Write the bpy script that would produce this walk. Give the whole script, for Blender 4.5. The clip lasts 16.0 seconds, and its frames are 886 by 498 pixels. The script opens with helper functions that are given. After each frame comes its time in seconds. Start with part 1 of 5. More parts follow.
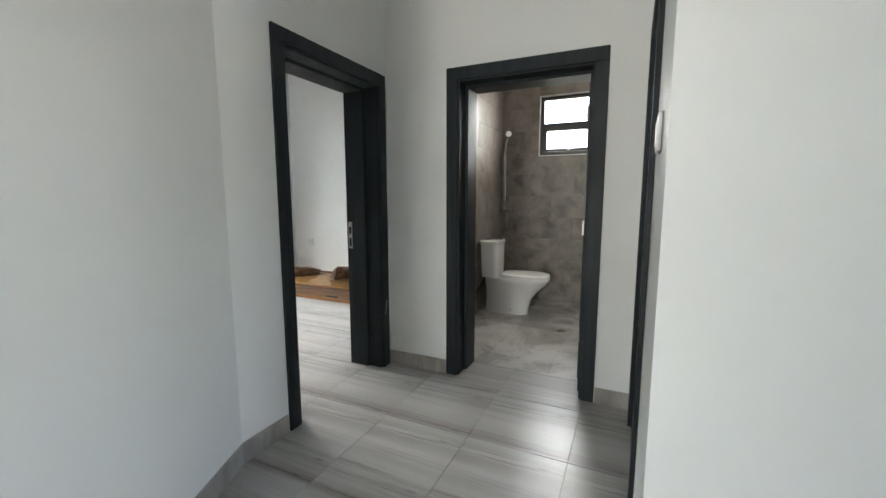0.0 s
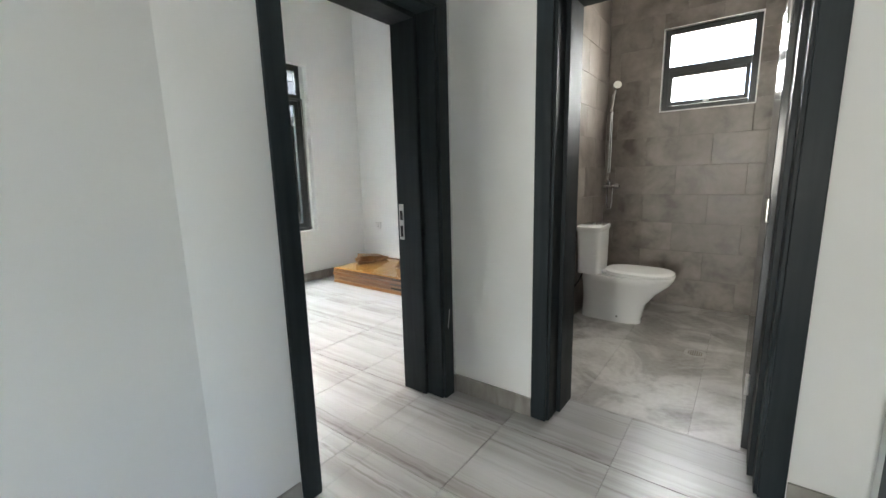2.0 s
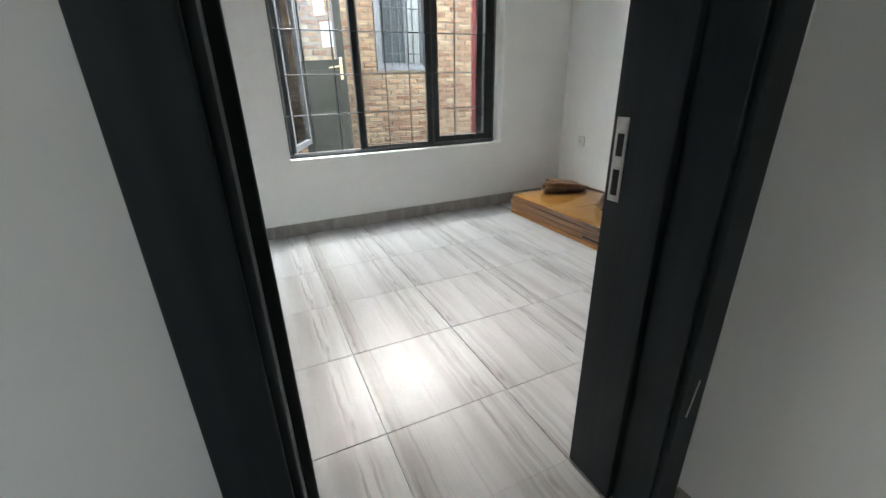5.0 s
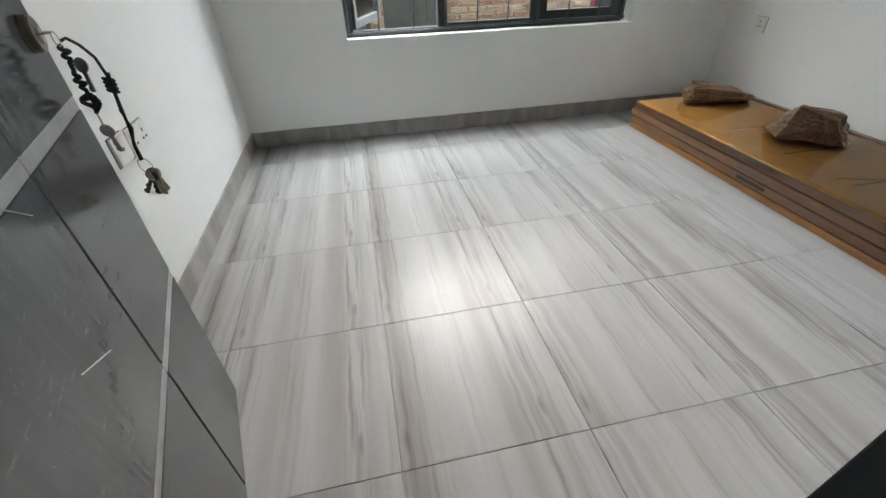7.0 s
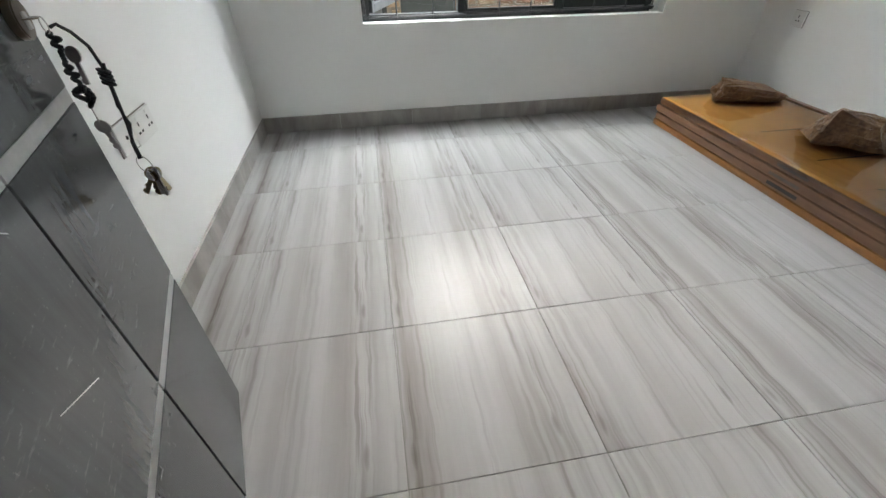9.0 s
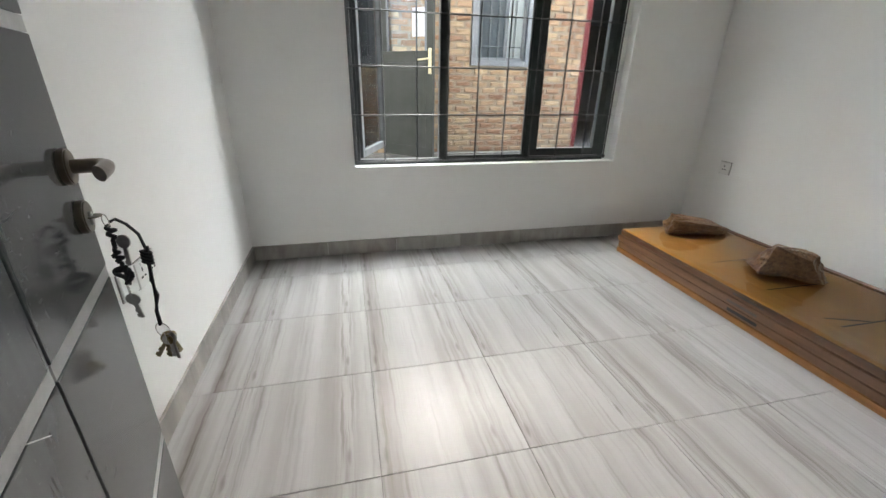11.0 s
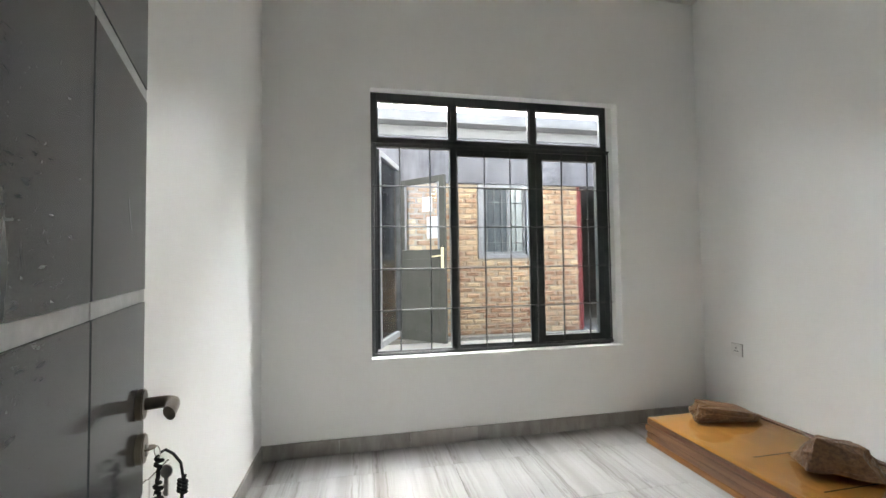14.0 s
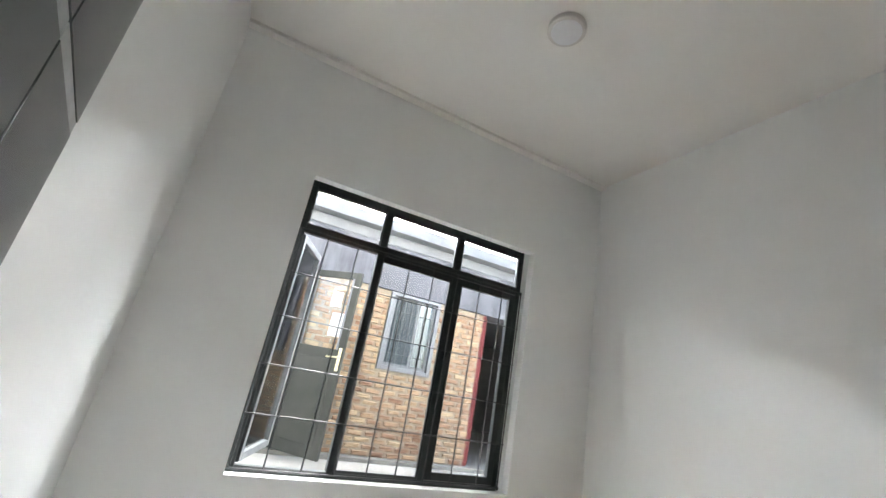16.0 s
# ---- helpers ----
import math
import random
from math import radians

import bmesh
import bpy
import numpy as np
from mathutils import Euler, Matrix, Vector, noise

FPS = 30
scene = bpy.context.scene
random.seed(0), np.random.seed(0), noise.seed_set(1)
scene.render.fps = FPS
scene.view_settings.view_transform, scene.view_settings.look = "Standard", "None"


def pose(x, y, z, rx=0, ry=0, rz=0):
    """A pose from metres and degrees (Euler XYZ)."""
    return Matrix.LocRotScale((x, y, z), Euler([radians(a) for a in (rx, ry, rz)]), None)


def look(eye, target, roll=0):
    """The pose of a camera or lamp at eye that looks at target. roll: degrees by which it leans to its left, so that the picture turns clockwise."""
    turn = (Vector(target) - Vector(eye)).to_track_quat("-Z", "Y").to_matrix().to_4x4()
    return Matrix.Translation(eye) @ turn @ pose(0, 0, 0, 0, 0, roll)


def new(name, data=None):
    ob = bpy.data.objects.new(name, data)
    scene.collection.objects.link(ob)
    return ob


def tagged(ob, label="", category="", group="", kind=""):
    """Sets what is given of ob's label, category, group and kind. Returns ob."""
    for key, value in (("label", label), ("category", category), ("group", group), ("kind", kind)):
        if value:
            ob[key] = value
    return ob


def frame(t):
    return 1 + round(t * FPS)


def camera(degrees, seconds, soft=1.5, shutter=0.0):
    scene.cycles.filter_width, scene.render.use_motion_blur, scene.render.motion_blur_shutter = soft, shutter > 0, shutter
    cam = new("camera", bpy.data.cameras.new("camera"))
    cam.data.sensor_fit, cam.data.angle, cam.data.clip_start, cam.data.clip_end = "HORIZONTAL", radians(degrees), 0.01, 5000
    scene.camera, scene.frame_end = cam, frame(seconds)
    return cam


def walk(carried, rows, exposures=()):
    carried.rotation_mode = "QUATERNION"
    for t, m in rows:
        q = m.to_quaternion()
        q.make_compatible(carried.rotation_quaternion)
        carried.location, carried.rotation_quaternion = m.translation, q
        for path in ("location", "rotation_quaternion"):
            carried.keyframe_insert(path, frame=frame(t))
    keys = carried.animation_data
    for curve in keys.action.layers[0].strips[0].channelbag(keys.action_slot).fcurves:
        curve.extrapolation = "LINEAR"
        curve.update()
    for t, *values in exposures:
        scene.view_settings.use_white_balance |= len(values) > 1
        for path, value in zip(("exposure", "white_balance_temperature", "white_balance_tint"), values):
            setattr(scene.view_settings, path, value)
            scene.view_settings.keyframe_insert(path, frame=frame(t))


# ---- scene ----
cam = camera(95.39, 16.0)
PATH = [
    (0, (-0.039, 0.007, 1.235), (-0.879, 1.804, 0.980), -0.02),
    (0.5, (-0.178, 0.172, 1.244), (-1.042, 1.956, 0.981), -0.77),
    (1, (-0.268, 0.352, 1.236), (-1.201, 2.098, 0.952), -1.27),
    (1.5, (-0.304, 0.557, 1.231), (-1.364, 2.225, 0.918), -1.27),
    (2, (-0.394, 0.745, 1.194), (-1.577, 2.321, 0.845), -1.38),
    (2.5, (-0.506, 0.931, 1.161), (-1.811, 2.395, 0.762), -1.55),
    (3, (-0.565, 1.134, 1.157), (-2.018, 2.431, 0.702), -1.50),
    (3.5, (-0.659, 1.300, 1.139), (-2.232, 2.431, 0.644), -1.56),
    (4, (-0.840, 1.421, 1.136), (-2.486, 2.415, 0.588), -1.79),
    (4.2, (-0.915, 1.459, 1.140), (-2.573, 2.408, 0.552), -1.73),
    (6.3, (-1.579, 1.776, 1.079), (-3.235, 2.254, 0.065), -1.84),
    (6.5, (-1.636, 1.810, 1.053), (-3.282, 2.245, 0.003), -1.85),
    (7, (-1.763, 1.863, 1.023), (-3.345, 2.162, -0.163), -1.90),
    (7.5, (-1.830, 1.857, 0.994), (-3.346, 2.083, -0.291), -1.55),
    (8, (-1.837, 1.863, 0.991), (-3.327, 2.062, -0.329), -1.32),
    (10.3, (-1.862, 1.815, 1.115), (-3.574, 2.213, 0.160), 0.90),
    (10.5, (-1.857, 1.807, 1.125), (-3.593, 2.220, 0.223), 1.10),
    (11, (-1.847, 1.804, 1.143), (-3.642, 2.230, 0.372), 1.10),
    (11.5, (-1.845, 1.803, 1.161), (-3.689, 2.224, 0.511), 1.00),
    (12, (-1.840, 1.802, 1.174), (-3.723, 2.214, 0.638), 0.60),
    (12.5, (-1.836, 1.793, 1.191), (-3.752, 2.196, 0.773), -0.20),
    (13, (-1.806, 1.791, 1.215), (-3.748, 2.182, 0.946), -1.50),
    (13.5, (-1.777, 1.788, 1.240), (-3.737, 2.174, 1.138), -1.70),
    (14, (-1.740, 1.785, 1.256), (-3.699, 2.175, 1.326), -0.80),
    (14.5, (-1.719, 1.773, 1.268), (-3.660, 2.188, 1.512), 1.20),
    (15, (-1.716, 1.758, 1.278), (-3.616, 2.227, 1.693), 4.30),
    (15.5, (-1.759, 1.737, 1.290), (-3.591, 2.310, 1.852), 8.00),
    (16, (-1.812, 1.715, 1.312), (-3.563, 2.467, 1.921), 10.70),
]
EXPOSURES = [(0.0, 6.05, 6450, 10), (1.0, 6.35, 6450, 10), (2.0, 6.4, 6450, 10), (3.0, 6.25, 6450, 10), (4.2, 5.9, 6450, 10), (6.3, 5.5, 6450, 10), (8.2, 5.45, 6450, 10), (10.3, 5.5, 6650, 11), (12.0, 5.55, 6750, 12), (14.0, 5.78, 6800, 12), (15.0, 5.96, 6700, 12), (16.0, 5.92, 6600, 12)]
SKY, SUN = 0.036, 2.3
walk(cam, [(t, look(eye, target, roll)) for t, eye, target, roll in PATH], EXPOSURES)

# ---- world and sun ----
world = bpy.data.worlds.new("overcast_sky")
scene.world = world
world.use_nodes = True
wn, wl = world.node_tree.nodes, world.node_tree.links
sky = wn.new("ShaderNodeTexSky")
sky.sky_type, sky.sun_disc = "NISHITA", False
sky.sun_elevation, sky.sun_rotation = radians(41), radians(284)
sky.air_density, sky.dust_density, sky.ozone_density = 1.0, 2.0, 0.6
wl.new(sky.outputs["Color"], wn["Background"].inputs["Color"])
wn["Background"].inputs["Strength"].default_value = SKY
sun_data = bpy.data.lights.new("sun", "SUN")
sun_data.energy, sun_data.angle, sun_data.color = SUN, radians(122), (0.915, 0.965, 0.965)
sun = new("sun", sun_data)
sun.matrix_world = look((0, 0, 0), (0.76, -0.10, -0.60))


def daylight(name, at, w, h, watts):
    """Sky light standing in a window's opening, seen or assumed."""
    d = bpy.data.lights.new(name, "AREA")
    d.shape, d.size, d.size_y, d.energy, d.color = "RECTANGLE", w, h, watts, (1.0, 0.965, 0.875)
    ob = new(name, d)
    ob.matrix_world = at
    return ob


# the first two are fill lamps in assumed, unseen openings, set to balance the hall
daylight("unseen_back_fill", look((-0.5, -7.1, 1.55), (-0.5, 0.0, 1.55)), 0.95, 1.25, 2.2)
daylight("unseen_side_fill", look((4.45, -0.6, 1.5), (0.0, -0.6, 1.5)), 1.35, 1.15, 0.40)
daylight("bathroom_window_daylight", look((-0.727, 4.96, 2.045), (-0.727, 0.0, 2.045)), 0.62, 0.62, 0.82)


# ---- materials ----
def material(name, build):
    m = bpy.data.materials.new(name)
    m.use_nodes = True
    nt = m.node_tree
    build(nt, nt.nodes["Principled BSDF"], nt.nodes, nt.links)
    return m


def coords(nt, scale=(1, 1, 1), shift=False):
    """Object coordinates, scaled; with shift each object takes a stretch of its own."""
    tc, mp = nt.nodes.new("ShaderNodeTexCoord"), nt.nodes.new("ShaderNodeMapping")
    nt.links.new(tc.outputs["Object"], mp.inputs["Vector"])
    mp.inputs["Scale"].default_value = scale
    if shift:
        info, mul = nt.nodes.new("ShaderNodeObjectInfo"), nt.nodes.new("ShaderNodeMath")
        mul.operation = "MULTIPLY"
        mul.inputs[1].default_value = 57.0
        nt.links.new(info.outputs["Random"], mul.inputs[0])
        nt.links.new(mul.outputs[0], mp.inputs["Location"])
    return mp.outputs["Vector"]


def noise_tex(nt, vec, scale, detail=4, rough=0.5, distort=0.0):
    n = nt.nodes.new("ShaderNodeTexNoise")
    n.inputs["Scale"].default_value, n.inputs["Detail"].default_value = scale, detail
    n.inputs["Roughness"].default_value, n.inputs["Distortion"].default_value = rough, distort
    nt.links.new(vec, n.inputs["Vector"])
    return n.outputs["Fac"]


def ramp(nt, fac, stops):
    r = nt.nodes.new("ShaderNodeValToRGB")
    while len(r.color_ramp.elements) < len(stops):
        r.color_ramp.elements.new(0.5)
    for e, (p, c) in zip(r.color_ramp.elements, stops):
        e.position, e.color = p, (*c, 1) if len(c) == 3 else c
    nt.links.new(fac, r.inputs["Fac"])
    return r.outputs["Color"]


def mix(nt, fac, a, b, mode="MIX"):
    m = nt.nodes.new("ShaderNodeMix")
    m.data_type, m.blend_type = "RGBA", mode
    for sock, v in ((m.inputs["Factor"], fac), (m.inputs["A"], a), (m.inputs["B"], b)):
        if isinstance(v, (int, float)):
            sock.default_value = v
        elif isinstance(v, tuple):
            sock.default_value = (*v, 1)
        else:
            nt.links.new(v, sock)
    return m.outputs["Result"]


def bump(nt, bsdf, height, strength, distance):
    b = nt.nodes.new("ShaderNodeBump")
    b.inputs["Strength"].default_value, b.inputs["Distance"].default_value = strength, distance
    nt.links.new(height, b.inputs["Height"])
    nt.links.new(b.outputs["Normal"], bsdf.inputs["Normal"])


def plain(name, a, b, rough=0.5, scale=6.0, metal=0.0, grain=120.0, relief=0.05, coat=0.0, per_object=0.0):
    """A surface of two near tones in soft blotches, with a fine grain."""
    def build(nt, p, nodes, links):
        v = coords(nt, shift=per_object > 0)
        col = ramp(nt, noise_tex(nt, v, scale, 5, 0.6), [(0.3, a), (0.7, b)])
        if per_object > 0:
            info = nodes.new("ShaderNodeObjectInfo")
            tone = ramp(nt, info.outputs["Random"], [(0.0, (1 - per_object,) * 3), (1.0, (1.0, 1.0, 1.0))])
            col = mix(nt, 1.0, col, tone, "MULTIPLY")
        links.new(col, p.inputs["Base Color"])
        p.inputs["Roughness"].default_value, p.inputs["Metallic"].default_value = rough, metal
        p.inputs["Coat Weight"].default_value = coat
        p.inputs["Coat Roughness"].default_value = 0.08
        if relief > 0:
            bump(nt, p, noise_tex(nt, v, grain, 3), relief, 0.002)
    return material(name, build)


def paint_wall(nt, p, nodes, links):
    v = coords(nt)
    big = noise_tex(nt, v, 1.3, 4, 0.55)
    links.new(ramp(nt, big, [(0.25, (0.83, 0.835, 0.82)), (0.75, (0.875, 0.88, 0.865))]), p.inputs["Base Color"])
    links.new(ramp(nt, noise_tex(nt, v, 3.0, 3), [(0.3, (0.48,) * 3), (0.7, (0.6,) * 3)]), p.inputs["Roughness"])
    h = mix(nt, 0.35, noise_tex(nt, v, 7.0, 3), noise_tex(nt, v, 160.0, 2))
    bump(nt, p, h, 0.10, 0.006)


def calc(nt, op, a, b=0.0):
    n = nt.nodes.new("ShaderNodeMath")
    n.operation = op
    for sock, v in zip(n.inputs, (a, b)):
        if isinstance(v, (int, float)):
            sock.default_value = v
        else:
            nt.links.new(v, sock)
    return n.outputs[0]


def grey(*stops):
    return [(p, (v, v, v)) for p, v in stops]


def streaked_tile(nt, p, nodes, links):
    # Pale porcelain with one wood-like print to a column of tiles: grey-beige streaks along x, crowded
    # towards both long edges, with a dark knot at the end of each crowd.
    tc, sep, info, loc = (nodes.new(k) for k in ("ShaderNodeTexCoord", "ShaderNodeSeparateXYZ", "ShaderNodeObjectInfo", "ShaderNodeSeparateXYZ"))
    links.new(tc.outputs["Object"], sep.inputs[0])
    links.new(info.outputs["Location"], loc.inputs[0])
    x, y = sep.outputs[0], sep.outputs[1]
    column = calc(nt, "MULTIPLY", loc.outputs[1], 2.9)
    wobble = nodes.new("ShaderNodeCombineXYZ")
    links.new(calc(nt, "MULTIPLY", x, 5.0), wobble.inputs[0])
    links.new(column, wobble.inputs[2])
    sway = calc(nt, "MULTIPLY", calc(nt, "SUBTRACT", noise_tex(nt, wobble.outputs[0], 1.0, 3, 0.6), 0.5), 0.030)
    ys = calc(nt, "ADD", y, sway)

    def stretched(sx, sy):
        c = nodes.new("ShaderNodeCombineXYZ")
        links.new(calc(nt, "MULTIPLY", x, sx), c.inputs[0])
        links.new(calc(nt, "MULTIPLY", ys, sy), c.inputs[1])
        links.new(column, c.inputs[2])
        return c.outputs[0]
    across = calc(nt, "MULTIPLY", ys, 2.0)
    crowd = ramp(nt, across, grey((0.0, 0.90), (0.15, 0.72), (0.25, 0.14), (0.42, 0.40), (0.55, 0.12), (0.68, 0.40), (0.80, 0.95), (0.90, 0.30), (1.0, 0.40)))
    zone = noise_tex(nt, stretched(0.7, 7.0), 1.0, 2, 0.4)
    base = ramp(nt, zone, [(0.34, (0.366, 0.352, 0.338)), (0.46, (0.428, 0.421, 0.413)), (0.60, (0.462, 0.459, 0.455))])
    streak = ramp(nt, noise_tex(nt, stretched(1.1, 17.0), 1.0, 3, 0.55), [(0.36, (0.58, 0.55, 0.515)), (0.60, (1.0, 1.0, 1.0))])
    fine = ramp(nt, noise_tex(nt, stretched(2.0, 70.0), 1.0, 3, 0.5), [(0.33, (0.52, 0.49, 0.455)), (0.47, (1.0, 1.0, 1.0))])
    c = mix(nt, crowd, base, mix(nt, 0.85, streak, fine, "MULTIPLY"), "MULTIPLY")
    for kx, ky in ((0.425, 0.026), (0.405, 0.405)):
        dx, dy = calc(nt, "SUBTRACT", x, kx), calc(nt, "SUBTRACT", ys, ky)
        spot = calc(nt, "ADD", calc(nt, "POWER", calc(nt, "MULTIPLY", calc(nt, "ABSOLUTE", dx), 26.0), 2.0), calc(nt, "POWER", calc(nt, "MULTIPLY", calc(nt, "ABSOLUTE", dy), 110.0), 2.0))
        c = mix(nt, 0.42, c, ramp(nt, spot, [(0.0, (0.30, 0.26, 0.23)), (1.0, (1.0, 1.0, 1.0))]), "MULTIPLY")
        tail = calc(nt, "ADD", calc(nt, "MULTIPLY", calc(nt, "ABSOLUTE", dy), 420.0), calc(nt, "MULTIPLY", calc(nt, "ABSOLUTE", calc(nt, "ADD", dx, 0.11)), 6.5))
        c = mix(nt, 0.45, c, ramp(nt, tail, [(0.3, (0.50, 0.45, 0.40)), (1.0, (1.0, 1.0, 1.0))]), "MULTIPLY")
    tone = ramp(nt, info.outputs["Random"], grey((0.0, 0.965), (1.0, 1.0)))
    links.new(mix(nt, 1.0, c, tone, "MULTIPLY"), p.inputs["Base Color"])
    links.new(ramp(nt, noise_tex(nt, tc.outputs["Object"], 9.0, 3), grey((0.3, 0.29), (0.7, 0.33))), p.inputs["Roughness"])
    p.inputs["Specular IOR Level"].default_value = 0.23
    bump(nt, p, noise_tex(nt, tc.outputs["Object"], 4.0, 2), 0.03, 0.01)


def skirting_tile(nt, p, nodes, links):
    v = coords(nt, (9.0, 9.0, 3.0), True)
    links.new(ramp(nt, noise_tex(nt, v, 1.0, 4, 0.6, 0.4), [(0.3, (0.235, 0.218, 0.198)), (0.6, (0.38, 0.36, 0.335)), (0.8, (0.45, 0.43, 0.405))]), p.inputs["Base Color"])
    p.inputs["Roughness"].default_value = 0.3


def stone_tile(dark, mid, light, rough):
    def build(nt, p, nodes, links):
        v = coords(nt, shift=True)
        cloud = noise_tex(nt, v, 4.2, 6, 0.58, 0.3)
        dust = noise_tex(nt, v, 22.0, 5, 0.65)
        base = ramp(nt, cloud, [(0.36, dark), (0.49, mid), (0.66, light)])
        c = mix(nt, 0.55, base, ramp(nt, dust, grey((0.30, 0.78), (0.65, 1.0))), "MULTIPLY")
        info = nodes.new("ShaderNodeObjectInfo")
        tone = ramp(nt, info.outputs["Random"], [(0.0, (0.89, 0.89, 0.89)), (1.0, (1.06, 1.06, 1.06))])
        links.new(mix(nt, 1.0, c, tone, "MULTIPLY"), p.inputs["Base Color"])
        links.new(ramp(nt, cloud, [(0.3, (rough,) * 3), (0.7, (rough + 0.14,) * 3)]), p.inputs["Roughness"])
        bump(nt, p, dust, 0.06, 0.002)
    return build


def dusty_floor(nt, p, nodes, links):
    # Grey stone-look tiles under smeared builder's dust that runs on across the joints.
    v = coords(nt, shift=True)
    geo = nodes.new("ShaderNodeNewGeometry")
    stone = ramp(nt, noise_tex(nt, v, 3.0, 4, 0.5, 0.2), [(0.34, (0.19, 0.172, 0.156)), (0.66, (0.32, 0.30, 0.28))])
    smear = noise_tex(nt, geo.outputs["Position"], 1.9, 6, 0.55, 1.6)
    fine = noise_tex(nt, geo.outputs["Position"], 30.0, 4, 0.6)
    cover = mix(nt, 0.25, ramp(nt, smear, grey((0.42, 0.0), (0.58, 0.9))), ramp(nt, fine, grey((0.3, 0.0), (0.7, 1.0))))
    links.new(mix(nt, cover, stone, (0.60, 0.585, 0.565)), p.inputs["Base Color"])
    links.new(ramp(nt, smear, grey((0.36, 0.30), (0.62, 0.48))), p.inputs["Roughness"])


def door_laminate(nt, p, nodes, links):
    # Dark grey laminate with a faint upright grain, rubbed all over with short pale slanting scuffs.
    v = coords(nt, (1, 1, 1))

    def turned(angle, scale):
        m = nodes.new("ShaderNodeMapping")
        m.inputs["Rotation"].default_value, m.inputs["Scale"].default_value = (0, angle, 0), scale
        links.new(v, m.inputs["Vector"])
        return m.outputs["Vector"]
    grain = noise_tex(nt, turned(0.0, (60.0, 60.0, 3.0)), 1.0, 5, 0.65)
    cloud = noise_tex(nt, v, 3.1, 5, 0.6)
    c = mix(nt, 0.5, ramp(nt, grain, [(0.3, (0.044, 0.049, 0.051)), (0.7, (0.074, 0.081, 0.084))]), ramp(nt, cloud, [(0.3, (0.042, 0.046, 0.048)), (0.7, (0.086, 0.094, 0.097))]))
    scuff = ramp(nt, noise_tex(nt, turned(0.75, (26.0, 26.0, 110.0)), 1.0, 3, 0.6), grey((0.62, 0.0), (0.78, 0.09)))
    worn = ramp(nt, noise_tex(nt, v, 4.4, 3), grey((0.42, 0.15), (0.62, 1.0)))
    specks = ramp(nt, noise_tex(nt, v, 170.0, 2), grey((0.68, 0.0), (0.78, 0.10)))
    c = mix(nt, 1.0, c, mix(nt, 1.0, scuff, worn, "MULTIPLY"), "ADD")
    links.new(mix(nt, 0.5, c, specks, "ADD"), p.inputs["Base Color"])
    links.new(ramp(nt, cloud, grey((0.3, 0.10), (0.7, 0.18))), p.inputs["Roughness"])
    bump(nt, p, grain, 0.06, 0.001)


def frame_paint(nt, p, nodes, links):
    v = coords(nt)
    sm = nodes.new("ShaderNodeMapping")
    sm.inputs["Scale"].default_value = (30.0, 30.0, 2.0)
    links.new(v, sm.inputs["Vector"])
    links.new(ramp(nt, noise_tex(nt, sm.outputs["Vector"], 1.0, 4), [(0.3, (0.012, 0.018, 0.022)), (0.7, (0.022, 0.030, 0.035))]), p.inputs["Base Color"])
    links.new(ramp(nt, noise_tex(nt, v, 4.0, 4), [(0.3, (0.42,) * 3), (0.7, (0.56,) * 3)]), p.inputs["Roughness"])
    p.inputs["Specular IOR Level"].default_value = 0.28
    bump(nt, p, noise_tex(nt, sm.outputs["Vector"], 3.0, 2), 0.05, 0.002)


def timber(a, b, c, coat, rough=0.35):
    def build(nt, p, nodes, links):
        v = coords(nt, shift=True)
        gm = nodes.new("ShaderNodeMapping")
        gm.inputs["Scale"].default_value = (2.0, 26.0, 26.0)
        links.new(v, gm.inputs["Vector"])
        g = noise_tex(nt, gm.outputs["Vector"], 1.0, 6, 0.6, 0.8)
        cl = noise_tex(nt, v, 3.0, 4, 0.6)
        links.new(mix(nt, 0.35, ramp(nt, g, [(0.3, a), (0.52, b), (0.75, c)]), ramp(nt, cl, [(0.35, a), (0.7, c)])), p.inputs["Base Color"])
        p.inputs["Roughness"].default_value = rough
        p.inputs["Coat Weight"].default_value, p.inputs["Coat Roughness"].default_value = coat, 0.06
        bump(nt, p, noise_tex(nt, v, 14.0, 4, 0.6, 1.0), 0.12 if coat else 0.05, 0.006)
    return build


def rock_surface(nt, p, nodes, links):
    v = coords(nt)
    c = noise_tex(nt, v, 7.0, 8, 0.65, 0.5)
    f = noise_tex(nt, v, 60.0, 4)
    links.new(mix(nt, 0.25, ramp(nt, c, [(0.3, (0.040, 0.018, 0.009)), (0.5, (0.125, 0.062, 0.028)), (0.72, (0.29, 0.175, 0.085))]), ramp(nt, f, [(0.35, (0.06, 0.03, 0.014)), (0.7, (0.42, 0.25, 0.12))])), p.inputs["Base Color"])
    links.new(ramp(nt, c, [(0.3, (0.30,) * 3), (0.7, (0.46,) * 3)]), p.inputs["Roughness"])
    bump(nt, p, mix(nt, 0.3, c, f), 0.8, 0.014)


def brick_surface(nt, p, nodes, links):
    v = coords(nt, shift=True)
    info = nodes.new("ShaderNodeObjectInfo")
    tone = ramp(nt, info.outputs["Random"], [(0.0, (0.125, 0.070, 0.045)), (0.3, (0.170, 0.106, 0.067)), (0.65, (0.205, 0.140, 0.087)), (1.0, (0.245, 0.184, 0.119))])
    c = noise_tex(nt, v, 16.0, 6, 0.7)
    links.new(mix(nt, 0.75, tone, ramp(nt, c, [(0.3, (0.55, 0.48, 0.42)), (0.6, (1.0, 1.0, 1.0))]), "MULTIPLY"), p.inputs["Base Color"])
    p.inputs["Roughness"].default_value = 0.9
    bump(nt, p, c, 0.6, 0.006)


